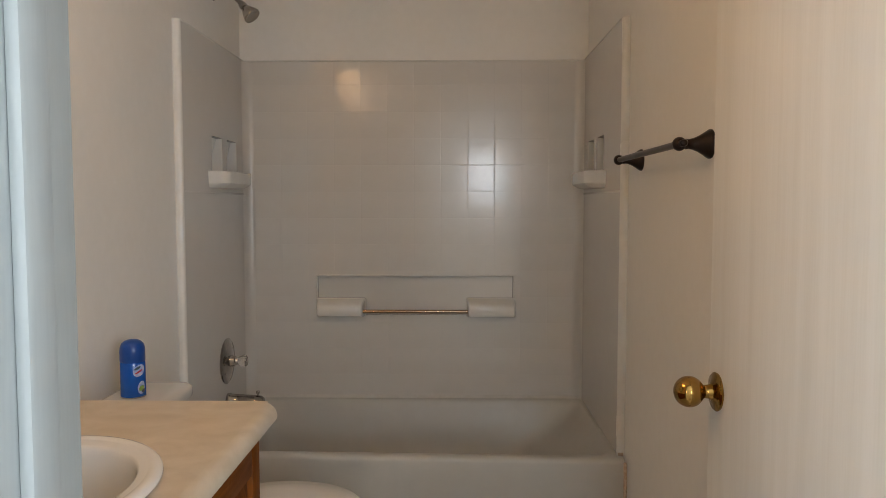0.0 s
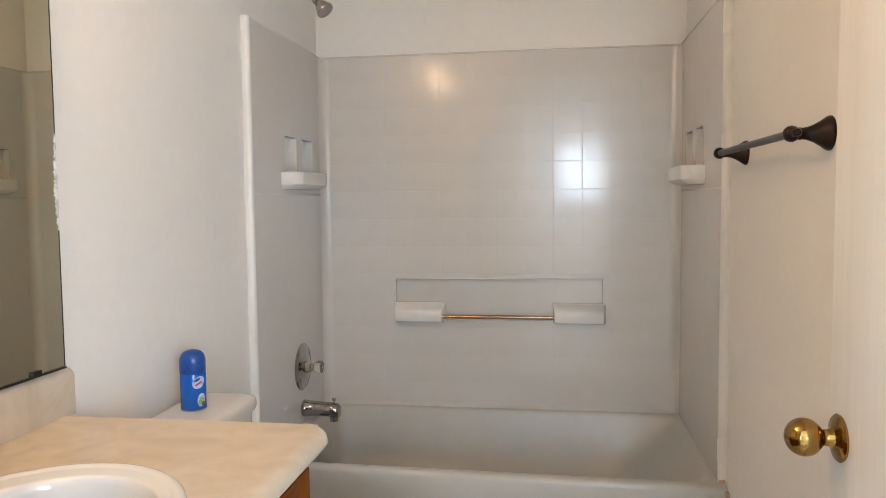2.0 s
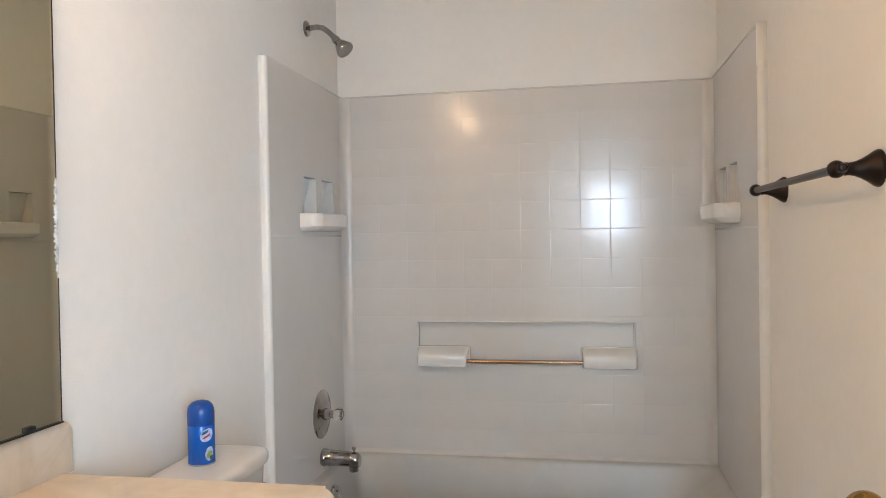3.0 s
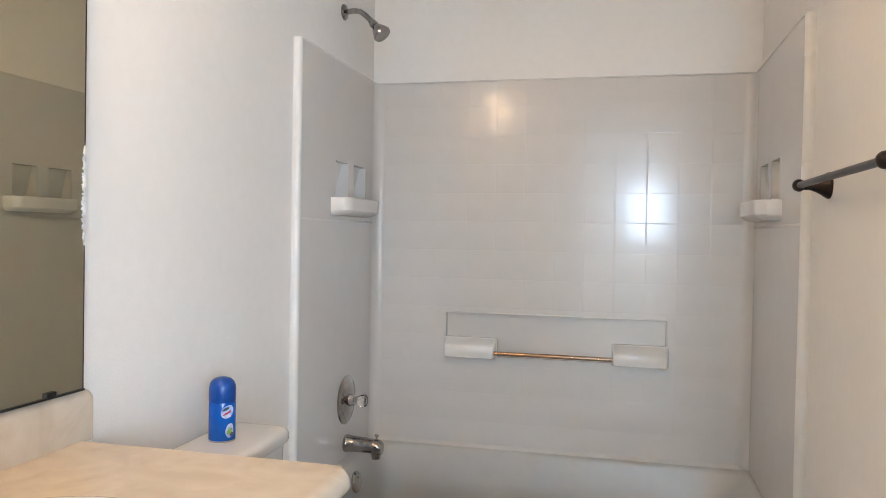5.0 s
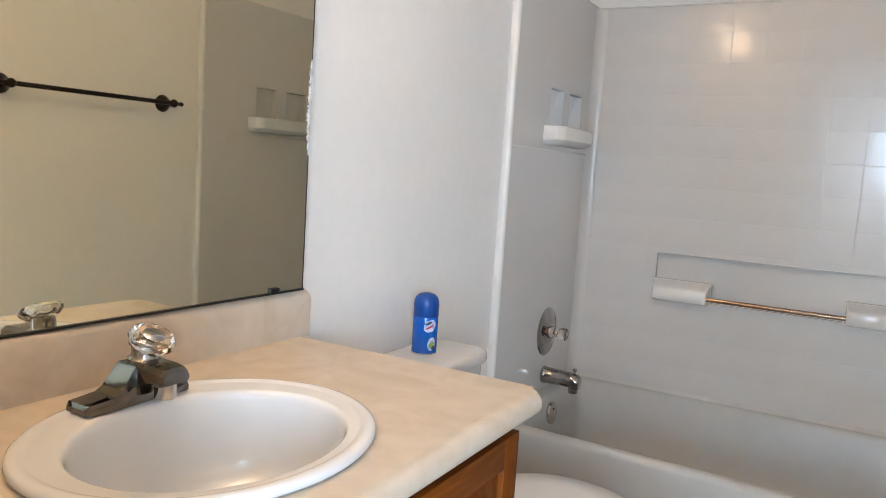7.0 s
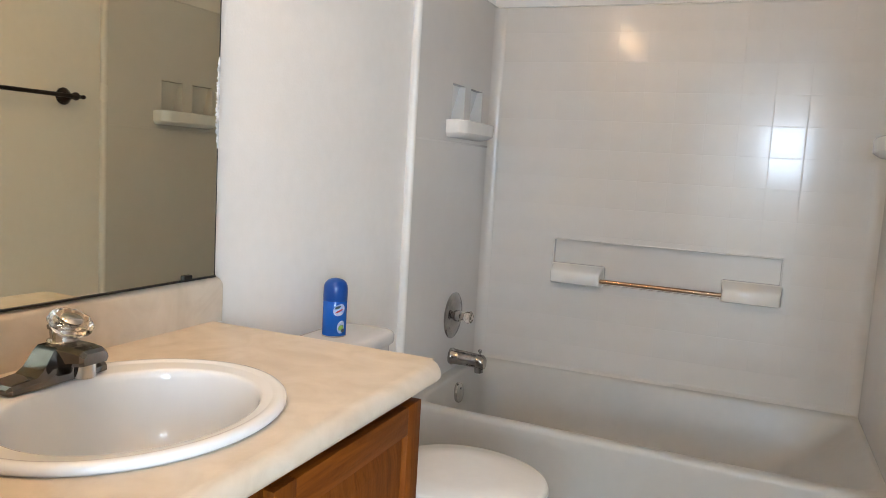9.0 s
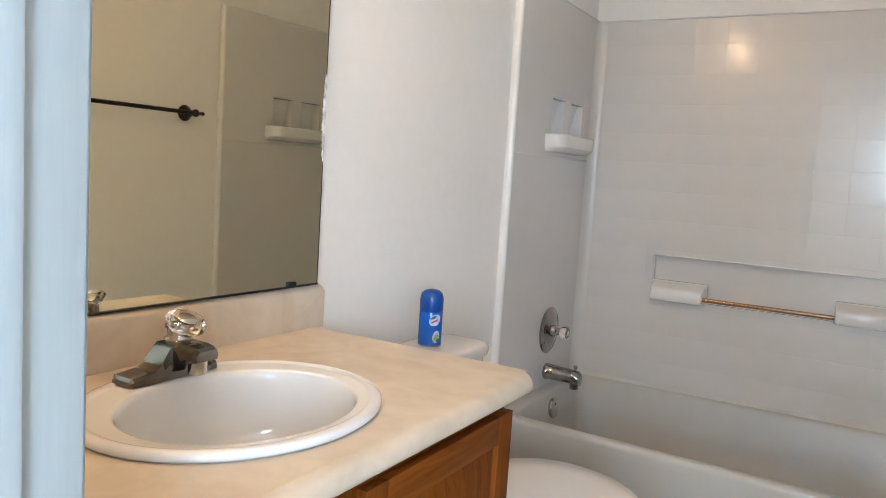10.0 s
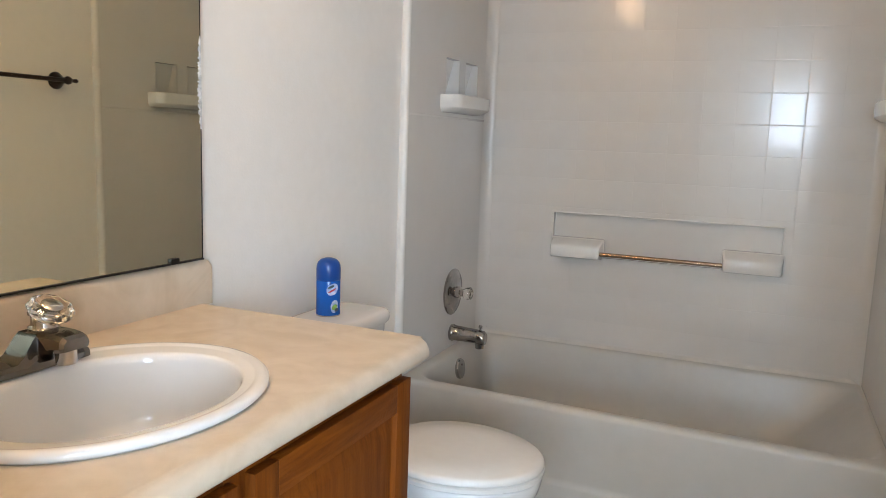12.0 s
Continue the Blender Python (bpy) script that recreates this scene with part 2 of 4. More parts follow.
bm = B(); box(bm, XW - WALL, XE + WALL, YS, YN + WALL, -0.1, 0)
solid("floor", bm, VINYL, "beige vinyl bathroom floor", "floor", "structure")
bm = B(); box(bm, HX0 - WALL, HX1 + WALL, HY - WALL, YS, -0.1, 0)
solid("floor_2", bm, CARPET, "beige carpet of the room outside the door", "floor", "structure")
bm = B(); box(bm, HX0 - WALL, HX1 + WALL, HY - WALL, YN + WALL, ZC, ZC + 0.1)
solid("ceiling", bm, CEIL_PAINT, "white textured plaster ceiling", "ceiling", "structure")
NZ0, NZ1 = 1.340, 1.486
NICHES_W = [(-0.455, -0.325), (-0.262, -0.128)]
NICHES_E = [(-0.465, -0.335), (-0.270, -0.136)]
bm = B()
slab(bm, (YS, YN + WALL), (0, ZC), [(a - 0.004, b + 0.004, NZ0 - 0.004, NZ1 + 0.004) for a, b in NICHES_W], lambda u, v, s: (XW if s == 0 else XW - WALL, u, v))
box(bm, XW - WALL - 0.02, XW - WALL, YS, YN + WALL, 0, ZC)
solid("wall_west", bm, WALL_PAINT, "cream painted drywall with fine orange-peel texture", "wall", "structure")
bm = B()
slab(bm, (YS, YN + WALL), (0, ZC), [(a - 0.004, b + 0.004, NZ0 - 0.004, NZ1 + 0.004) for a, b in NICHES_E], lambda u, v, s: (XE if s == 0 else XE + WALL, u, v))
box(bm, XE + WALL, XE + WALL + 0.02, YS, YN + WALL, 0, ZC)
solid("wall_east", bm, WALL_PAINT, "cream painted drywall behind the towel bar", "wall", "structure")
bm = B(); box(bm, XW, XE, YN, YN + WALL, 0, ZC)
solid("wall_north", bm, WALL_PAINT, "cream painted drywall above the tub surround", "wall", "structure")
bm = B()
slab(bm, (HX0 - WALL, HX1 + WALL), (0, ZC), [(DX0 - 0.02, DX1 + 0.02, 0, DH + 0.02)],
     lambda u, v, s: (u, YS if s == 0 else YS - WALL, v))
solid("wall_south", bm, WALL_PAINT, "painted drywall with the doorway through it", "wall", "structure")
# unseen wall; its window opening is added for the door's extra light
bm = B()
slab(bm, (HY, YS - WALL), (0, ZC), [(-5.43, -4.37, 0.87, 2.03)], lambda u, v, s: (HX0 if s == 0 else HX0 - WALL, u, v))
solid("wall_hall_west", bm, HALL_PAINT, "cream painted wall with a window", "wall", "structure")
bm = B()
slab(bm, (HY, YS - WALL), (0, ZC), [(VY0, VY1, VZ0, VZ1)], lambda u, v, s: (HX1 if s == 0 else HX1 + WALL, u, v))
solid("wall_hall_east", bm, WALL_PAINT, "cream painted wall with a large window", "wall", "structure")
bm = B()
slab(bm, (HX0 - WALL, HX1 + WALL), (0, ZC), [(WX0, WX1, WZ0, WZ1)], lambda u, v, s: (u, HY if s == 0 else HY - WALL, v))
solid("wall_hall_south", bm, HALL_PAINT, "cream painted wall with a window", "wall", "structure")

# window of the room outside
def window(name, label, u0, u1, z0, z1, mid, put):
    """A sash window: frame with a meeting rail, two panes and a sill. put(u, depth, z) gives the point; depth goes outwards."""
    w = thing(name, put((u0 + u1) / 2, 0, z0), label, "window", kind="structure")
    b = B()
    slab(b, (u0, u1), (z0, z1), [(u0 + 0.03, u1 - 0.03, z0 + 0.03, mid - 0.015), (u0 + 0.03, u1 - 0.03, mid + 0.015, z1 - 0.03)],
         lambda u, v, s: put(u, 0.06 if s == 0 else 0.10, v))
    part("window_frame", b, TRIM_PAINT, w)
    for a, c in ((z0 + 0.03, mid - 0.015), (mid + 0.015, z1 - 0.03)):
        b = B()
        slab(b, (u0 + 0.03, u1 - 0.03), (a, c), [], lambda u, v, s: put(u, 0.078 if s == 0 else 0.082, v))
        part("pane", b, PANE, w).visible_shadow = False
    b = B()
    slab(b, (u0 - 0.03, u1 + 0.03), (z0 - 0.022, z0), [], lambda u, v, s: put(u, -0.04 if s == 0 else -0.001, v))
    part("window_sill", b, TRIM_PAINT, w)


window("window_1", "small unseen white sash window added to light the open door", WX0, WX1, WZ0, WZ1, 1.53, lambda u, d, z: Vector((u, HY - d, z)))
window("window_2", "large unseen white sash window added to light the open door", VY0, VY1, VZ0, VZ1, 1.30, lambda u, d, z: Vector((HX1 + d, u, z)))
# unseen window, added only to hold the lamp that brightens the door
window("window_3_added", "unseen white sash window added to light the open door", -5.43, -4.37, 0.87, 2.03, 1.45, lambda u, d, z: Vector((HX0 - d, u, z)))

# door frame
frm = thing("door_frame", (DX0, YS, 0), "white painted wooden door frame with stops and casings", "door frame", kind="structure")
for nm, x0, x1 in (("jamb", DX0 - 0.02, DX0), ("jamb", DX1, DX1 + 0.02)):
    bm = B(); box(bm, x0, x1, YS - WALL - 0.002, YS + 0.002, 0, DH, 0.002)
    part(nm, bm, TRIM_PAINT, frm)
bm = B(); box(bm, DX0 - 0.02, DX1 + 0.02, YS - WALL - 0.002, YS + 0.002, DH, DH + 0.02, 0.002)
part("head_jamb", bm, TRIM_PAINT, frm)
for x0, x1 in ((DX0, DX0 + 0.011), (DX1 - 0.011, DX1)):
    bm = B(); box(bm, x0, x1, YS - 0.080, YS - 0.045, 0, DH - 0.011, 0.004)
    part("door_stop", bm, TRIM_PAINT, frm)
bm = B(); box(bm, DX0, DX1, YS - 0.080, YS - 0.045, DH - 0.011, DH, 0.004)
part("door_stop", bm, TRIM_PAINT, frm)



def casing(x0, x1, z1, y_wall, out, flip):
    """An upright moulded casing: thick outer back-band, thin inner edge."""
    b2 = B()
    prof = [(0, 0), (0, 0.016), (0.012, 0.017), (0.02, 0.013), (0.042, 0.010), (0.050, 0.008), (0.057, 0.006), (0.057, 0)]
    pts = [((x0 + u) if not flip else (x1 - u), y_wall + out * w) for u, w in prof]
    loft(b2, [[Vector((p[0], p[1], 0)) for p in pts], [Vector((p[0], p[1], z1)) for p in pts]])
    return b2


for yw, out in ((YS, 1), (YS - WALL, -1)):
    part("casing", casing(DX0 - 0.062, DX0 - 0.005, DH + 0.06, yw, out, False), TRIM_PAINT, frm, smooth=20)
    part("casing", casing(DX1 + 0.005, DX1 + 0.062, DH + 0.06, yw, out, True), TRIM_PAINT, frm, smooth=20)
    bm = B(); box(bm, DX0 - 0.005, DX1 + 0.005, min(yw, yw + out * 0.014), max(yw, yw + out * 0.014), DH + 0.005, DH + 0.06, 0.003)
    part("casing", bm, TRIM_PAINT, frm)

# baseboards
for nm, x0, x1, y0, y1 in (("baseboard", XW, XW + 0.012, -1.79, TUB_F - 0.03), ("baseboard", XE - 0.012, XE, YS + 0.02, TUB_F - 0.03)):
    bm = B(); box(bm, x0, x1, y0, y1, 0, 0.08, 0.004)
    solid(nm, bm, TRIM_PAINT, "white painted wooden baseboard", "baseboard", "structure")

# ---- the door, open into the room ----
door = thing("door_1", (DX1, YS, 0), "cream painted flush door standing open into the bathroom", "door", kind="structure")
D0, D1 = YS + 0.024, YS + 0.789
bm = B(); box(bm, DX1, DX1 + 0.035, D0, D1, 0.012, DH - 0.004, 0.002)
part("door_leaf", bm, DOOR_PAINT, door)
bm = B(); box(bm, DX1 + 0.005, DX1 + 0.030, D1 - 0.0005, D1 + 0.0012, 0.869, 0.926, 0.001)
part("latch_plate", bm, BRASS, door, "brass latch plate")
for z in (0.25, 1.05, 1.80):
    bm = B(); tube(bm, [(DX1 - 0.006, D0 - 0.004, z), (DX1 - 0.006, D0 - 0.004, z + 0.09)], 0.006, 12)
    part("hinge", bm, BRASS, door, "brass hinge knuckle")
KY, KZ = D1 - 0.042, 0.898
KNOB = [(0.0, 0), (0.033, 0), (0.034, 0.003), (0.031, 0.006), (0.021, 0.008), (0.0145, 0.011), (0.0120, 0.016), (0.0115, 0.023)]
KNOB += [(0.0272 * math.sin(a), 0.0485 - 0.0262 * math.cos(a)) for a in [math.pi * k / 18 for k in range(3, 18)]] + [(0.0, 0.0747)]
bm = B(); lathe(bm, KNOB, along((DX1, KY, KZ), (-1, 0, 0)), 40)
part("door_knob", bm, BRASS, door, "polished brass ball knob with round rose")
bm = B(); lathe(bm, [(r, h * 0.85) for r, h in KNOB], along((DX1 + 0.035, KY, KZ), (1, 0, 0)), 32)
part("door_knob", bm, BRASS, door, "polished brass ball knob with round rose")

# ---- tub ----
tub = thing("bathtub", (0.745, -0.37, 0), "white alcove bathtub with a rolled front rim", "bathtub")
bm = B()
N = 64
CX, CY, SKEW = 0.748, -0.365, 0.030
def tub_loop(x0, x1, y0, y1, z, power):
    return rounded((x0 + x1) / 2, (y0 + y1) / 2, (x1 - x0) / 2, (y1 - y0) / 2, z, power, N)
loops = [tub_loop(XW + 0.001, XE - 0.001, TUB_F, YN - 0.001, RIM - 0.05, 60),
         tub_loop(XW + 0.001, XE - 0.001, TUB_F, YN - 0.001, RIM - 0.020, 60),
         tub_loop(XW + 0.001, XE - 0.001, TUB_F + 0.0014, YN - 0.002, RIM - 0.0125, 60),
         tub_loop(XW + 0.002, XE - 0.002, TUB_F + 0.0054, YN - 0.005, RIM - 0.006, 60),
         tub_loop(XW + 0.006, XE - 0.006, TUB_F + 0.0115, YN - 0.007, RIM - 0.0015, 55),
         tub_loop(XW + 0.010, XE - 0.010, TUB_F + 0.019, YN - 0.009, RIM, 50),
         tub_loop(0.034, 1.505, TUB_F + 0.036, -0.024, RIM - 0.001, 16),
         tub_loop(0.042, 1.500, TUB_F + 0.044, -0.029, RIM - 0.005, 14),
         tub_loop(0.048, 1.493, TUB_F + 0.051, -0.033, RIM - 0.015, 12),
         tub_loop(0.066, 1.372, TUB_F + 0.075, -0.055, RIM - 0.14, 12),
         tub_loop(0.085, 1.262, TUB_F + 0.105, -0.072, RIM - 0.25, 10),
         tub_loop(0.115, 1.192, TUB_F + 0.145, -0.110, RIM - 0.285, 8),
         tub_loop(0.200, 1.082, TUB_F + 0.220, -0.190, RIM - 0.295, 4.5)]
loft(bm, loops, cap0=False, cap1=True)
for v in bm.verts:
    if v.co.y < CY:                          # the front runs slightly out of square
        v.co.y -= SKEW * (v.co.x - CX) * (CY - v.co.y) / (CY - TUB_F)
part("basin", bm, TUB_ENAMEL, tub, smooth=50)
bm = B()
prof = [(TUB_F + 0.035, RIM - 0.05), (TUB_F + 0.0002, RIM - 0.05), (TUB_F + 0.0012, RIM - 0.10), (TUB_F + 0.005, 0.15), (TUB_F + 0.009, 0.10), (TUB_F + 0.010, 0.085),
        (TUB_F + 0.006, 0.078), (TUB_F + 0.004, 0.07), (TUB_F + 0.004, 0.0), (TUB_F + 0.035, 0.0)]
loft(bm, [[Vector((x, p[0] - SKEW * (x - CX), p[1])) for p in prof] for x in (XW + 0.002, XE - 0.002)])
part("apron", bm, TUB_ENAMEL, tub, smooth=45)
bm = B(); lathe(bm, [(0, -0.004), (0.041, -0.004), (0.042, 0.003), (0.038, 0.008), (0.026, 0.011), (0, 0.012)], along((0.0610, -0.352, 0.270), (1, 0, 0.12)), 32)
ov = part("overflow_plate", bm, CHROME, tub, "round chrome overflow plate")
for dz in (-0.018, 0.018):
    bm = B(); lathe(bm, [(0, 0), (0.004, 0), (0.004, 0.002), (0, 0.003)], along((0.0712, -0.352, 0.270 + dz), (1, 0, 0.12)), 10)
    part("screw", bm, DARK_CHROME, ov)
bm = B(); lathe(bm, [(0, 0), (0.032, 0), (0.032, 0.003), (0.02, 0.005), (0, 0.003)], along((0.28, -0.37, RIM - 0.2955), (0, 0, 1)), 24)
part("drain", bm, CHROME, tub, "chrome drain")

# ---- surround ----
sur = thing("tub_surround", (0.745, 0, RIM), "glossy pale grey three-piece tub surround with moulded tile pattern", "tub surround")
P = 0.1198                                  # pitch of the moulded tiles
TX = [0.0416 + P * k for k in range(13)]
TZ = [1.750 - 0.1183 * k for k in range(12)]
RX0, RX1, RZ0, RZ1 = 0.322, 1.205, 0.720, 0.896     # recess of the soap ledge
bm = B()
slab(bm, (0.0, 1.513), (RIM + 0.001, TOP), [(RX0, RX1, RZ0, RZ1)], lambda u, v, s: (u, 0.0010 if s == 0 else 0.0295, v))
back = part("back_panel", bm, ACRYLIC, sur)
bm = B(); box(bm, RX0, RX1, 0.025, 0.029, RZ0, RZ1)
part("recess_back", bm, ACRYLIC, back)
bm = B(); box(bm, -0.001, 1.514, -0.0002, 0.0294, TOP, TOP + 0.007, 0.005, 3)
part("top_lip", bm, EDGE_TRIM, back)
# flat field round the soap ledge, flush with the tiles
FX0, FX1, FZ0, FZ1 = TX[2] + 0.002, TX[10] - 0.002, TZ[9] + 0.002, TZ[7] - 0.002
bm = B()
slab(bm, (FX0, FX1), (FZ0, FZ1), [(RX0, RX1, RZ0, RZ1)], lambda u, v, s: (u, 0.0 if s == 0 else 0.0008, v))
part("ledge_field", bm, ACRYLIC, back)
for x0, x1, z0, z1 in ((RX0 - 0.006, RX1 + 0.006, RZ1 - 0.0005, RZ1 + 0.006), (RX0 - 0.006, RX0 + 0.0005, RZ0 + 0.03, RZ1 - 0.001), (RX1 - 0.0005, RX1 + 0.006, RZ0 + 0.03, RZ1 - 0.001)):
    bm = B(); box(bm, x0, x1, -0.0055, 0.0005, z0, z1, 0.0018)
    part("recess_lip", bm, ACRYLIC, back)
# corner coves
for x, sx in ((0.0, 1), (1.513, -1)):
    bm = B()
    CR = 0.041
    arc = [Vector((x + sx * CR * (1 - math.sin(a)), -CR * (1 - math.cos(a)), 0)) for a in [math.pi / 2 * k / 14 for k in range(15)]]
    arc += [Vector((x - sx * 0.003, -CR, 0)), Vector((x - sx * 0.003, 0.006, 0)), Vector((x + sx * CR, 0.006, 0))]
    loft(bm, [[p + Vector((0, 0, z)) for p in arc] for z in (RIM + 0.001, TOP - 0.001)])
    part("corner_cove", bm, ACRYLIC, back, smooth=40)

# side panels with two tapering niches over a tray
for x, sx, FE, NICHE, TR in ((0.0, 1, TUB_Y, NICHES_W, (-0.500, -0.145)), (1.513, -1, TUB_Y - 0.004, NICHES_E, (-0.512, -0.150))):
    bm = B()
    slab(bm, (FE, 0.0), (RIM + 0.001, TOP), [(a, b, NZ0, NZ1) for a, b in NICHE], lambda u, v, s: (x if s == 0 else x - sx * 0.0245, u, v))
    side = part("side_panel", bm, ACRYLIC, sur)
    for a, b in NICHE:
        bm = B()
        e = 0.0012
        front = [Vector((x - sx * 0.0008, u, v)) for u, v in ((a + e, NZ0 + e), (b - e, NZ0 + e), (b - e, NZ1 - e), (a + e, NZ1 - e))]
        rear = [Vector((x - sx * (0.062 if v < 1.4 else 0.024), u, v)) for u, v in ((a + e, NZ0 + e), (b - e, NZ0 + e), (b - e, NZ1 - e), (a + e, NZ1 - e))]
        loft(bm, [front, rear], False, True)
        part("niche", bm, MOULD_WHITE, side, "white moulded niche", smooth=10)
    # shallow moulded crease under the tray
    bm = B(); box(bm, min(x - sx * 0.001, x + sx * 0.0009), max(x - sx * 0.001, x + sx * 0.0009), FE + 0.006, -0.032, 1.262, 1.270, 0.0008)
    part("crease", bm, ACRYLIC, side)
    # rounded front edge
    bm = B()
    G = 0.0248 if sx > 0 else 0.0268
    arc = [Vector((x - sx * G, FE + 0.004, 0)), Vector((x - sx * G, FE - 0.016, 0)), Vector((x - sx * 0.018, FE - 0.018, 0)), Vector((x - sx * 0.006, FE - 0.018, 0)),
           Vector((x + sx * 0.001, FE - 0.012, 0)), Vector((x + sx * 0.002, FE - 0.002, 0)), Vector((x, FE + 0.004, 0))]
    loft(bm, [[p + Vector((0, 0, z)) for p in arc] for z in (RIM + 0.001, TOP + 0.004)])
    part("front_edge", bm, EDGE_TRIM, side, "cream moulded edge strip", smooth=50)
    bm = B(); box(bm, min(x - sx * 0.0245, x + sx * 0.002), max(x - sx * 0.0245, x + sx * 0.002), FE + 0.004, -0.002, TOP, TOP + 0.005, 0.0015)
    part("top_lip", bm, EDGE_TRIM, side)
    # tray: a shallow block with chamfered corners, a raised rim and an undercut bottom
    bm = B()
    def tray(d, z, e=0.0, c=0.030):
        y0, y1 = TR[0] + e, TR[1] - e
        pts = [(-0.004, y0), (d - c - 0.004, y0), (d - c * 0.72, y0 + c * 0.16), (d - c * 0.30, y0 + c * 0.62), (d - c * 0.07, y0 + c * 0.92), (d, y0 + c * 1.25)]
        pts += [(d + 0.006 * math.sin(math.pi * k / 9), y0 + c * 1.25 + (y1 - y0 - 2.5 * c) * k / 9) for k in range(1, 9)]
        pts += [(u, y0 + y1 - v) for u, v in pts[5::-1]]
        return [Vector((x + sx * u, v, z)) for u, v in pts]
    loft(bm, [tray(0.040, 1.283, 0.022), tray(0.052, 1.286, 0.012), tray(0.070, 1.297, 0.003), tray(0.075, 1.302), tray(0.077, 1.345), tray(0.0745, 1.349, 0.002),
              tray(0.069, 1.349, 0.007), tray(0.066, 1.345, 0.010), tray(0.064, 1.327, 0.012)])
    part("soap_tray", bm, MOULD_WHITE, side, "white moulded soap tray", smooth=32)

# soap ledges and their bar
for x0, x1 in ((0.318, 0.540), (0.996, 1.219)):
    bm = B()
    def ring(y, e, za, zb, c=0.006):
        a, b = x0 + e, x1 - e
        return [Vector((u, y, v)) for u, v in ((a + c, za), (b - c, za), (b, za + c), (b, zb - c), (b - c, zb), (a + c, zb), (a, zb - c), (a, za + c))]
    loft(bm, [ring(0.016, 0.0, 0.710, 0.797), ring(-0.006, 0.0, 0.710, 0.797), ring(-0.010, 0.003, 0.713, 0.793), ring(-0.034, 0.006, 0.715, 0.784), ring(-0.050, 0.008, 0.717, 0.775),
              ring(-0.057, 0.011, 0.720, 0.768), ring(-0.060, 0.016, 0.725, 0.762)])
    part("soap_ledge", bm, MOULD_WHITE, sur, "white moulded soap ledge", smooth=24)
bm = B(); tube(bm, [(0.532, -0.045, 0.741), (1.003, -0.045, 0.741)], 0.0085, 16)
part("grab_bar", bm, COPPER_BAR, sur, "satin metal washcloth bar")

# caulk lines along the tub
bm = B()
loft(bm, [[Vector((x, 0.004, RIM - 0.003)), Vector((x, -0.0125, RIM - 0.003)), Vector((x, -0.0120, RIM - 0.0002)), Vector((x, -0.0060, RIM + 0.0030)), Vector((x, -0.0006, RIM + 0.0110)), Vector((x, 0.004, RIM + 0.0110))] for x in (0.004, 1.509)])
solid("trim_caulk", bm, CAULK, "thin line of aged caulk along the tub", "caulk", "structure")

# ---- shower fittings ----
VY = -0.314
valve = thing("shower_valve", (0.0, VY, 0.573), "round chrome shower valve with clear acrylic knob", "shower valve")
bm = B(); lathe(bm, [(0, 0), (0.094, 0), (0.0945, 0.003), (0.089, 0.007), (0.062, 0.012), (0.040, 0.016), (0.028, 0.018), (0, 0.018)], along((0.0, VY, 0.573), (1, 0, 0)), 48)
esc = part("escutcheon", bm, DARK_CHROME, valve)
for a in (0.7, 0.7 + math.pi):
    bm = B(); lathe(bm, [(0, 0), (0.005, 0), (0.005, 0.002), (0, 0.003)], along((0.0095, VY + 0.067 * math.cos(a), 0.573 + 0.067 * math.sin(a)), (1, 0, 0)), 10)
    part("screw", bm, DARK_CHROME, esc)
bm = B(); lathe(bm, [(0, 0), (0.024, 0), (0.022, 0.02), (0.016, 0.024), (0.015, 0.034), (0, 0.034)], along((0.016, VY, 0.573), (1, 0, 0)), 32)
part("stem", bm, CHROME, valve)


def facet_knob(bm, m, r, h, n=10):
    """A cut-acrylic knob with fluted sides."""
    loops = []
    for rr, hh, flute in ((0.45, 0, 0), (0.70, 0.05, 0.01), (0.95, 0.45, 0.03), (1.0, 0.65, 0.035), (0.92, 0.9, 0.02), (0.70, 1.0, 0.0), (0.5, 0.93, 0.0)):
        loops.append([m @ Vector((r * rr * (1 + flute * math.cos(n * 2 * math.pi * i / 60)) * math.cos(2 * math.pi * i / 60),
                                  r * rr * (1 + flute * math.cos(n * 2 * math.pi * i / 60)) * math.sin(2 * math.pi * i / 60), h * hh)) for i in range(60)])
    loft(bm, loops)


bm = B(); facet_knob(bm, along((0.050, VY, 0.573), (1, 0, 0)), 0.026, 0.034)
kn = part("handle", bm, ACRYLIC_CLEAR, valve, "clear cut-acrylic knob", smooth=25)
bm = B(); lathe(bm, [(0, 0), (0.011, 0), (0.011, 0.003), (0, 0.004)], along((0.0815, VY, 0.573), (1, 0, 0)), 20)
part("cap", bm, CHROME, kn)

spout = thing("tub_spout", (0.0, VY, 0.404), "chrome tub spout with a diverter pull", "tub spout")
bm = B()
loops = []
for f, rx, rz, dz in ((0, 0.033, 0.033, 0), (0.06, 0.035, 0.035, 0), (0.10, 0.031, 0.031, 0), (0.40, 0.030, 0.030, -0.001), (0.75, 0.029, 0.029, -0.003), (0.94, 0.028, 0.029, -0.006), (1.0, 0.022, 0.024, -0.009)):
    loops.append([Vector((0.001 + 0.150 * f, VY + rx * math.cos(a), 0.404 + dz + rz * math.sin(a))) for a in [2 * math.pi * i / 28 for i in range(28)]])
loft(bm, loops)
part("body", bm, DARK_CHROME, spout)
bm = B(); tube(bm, [(0.126, VY, 0.385), (0.127, VY, 0.354)], [0.019, 0.017], 20)
part("nozzle", bm, DARK_CHROME, spout)
bm = B(); lathe(bm, [(0, 0), (0.004, 0), (0.004, 0.012), (0.008, 0.014), (0.008, 0.022), (0.005, 0.025), (0, 0.025)], along((0.128, VY, 0.424), (0, 0, 1)), 16)
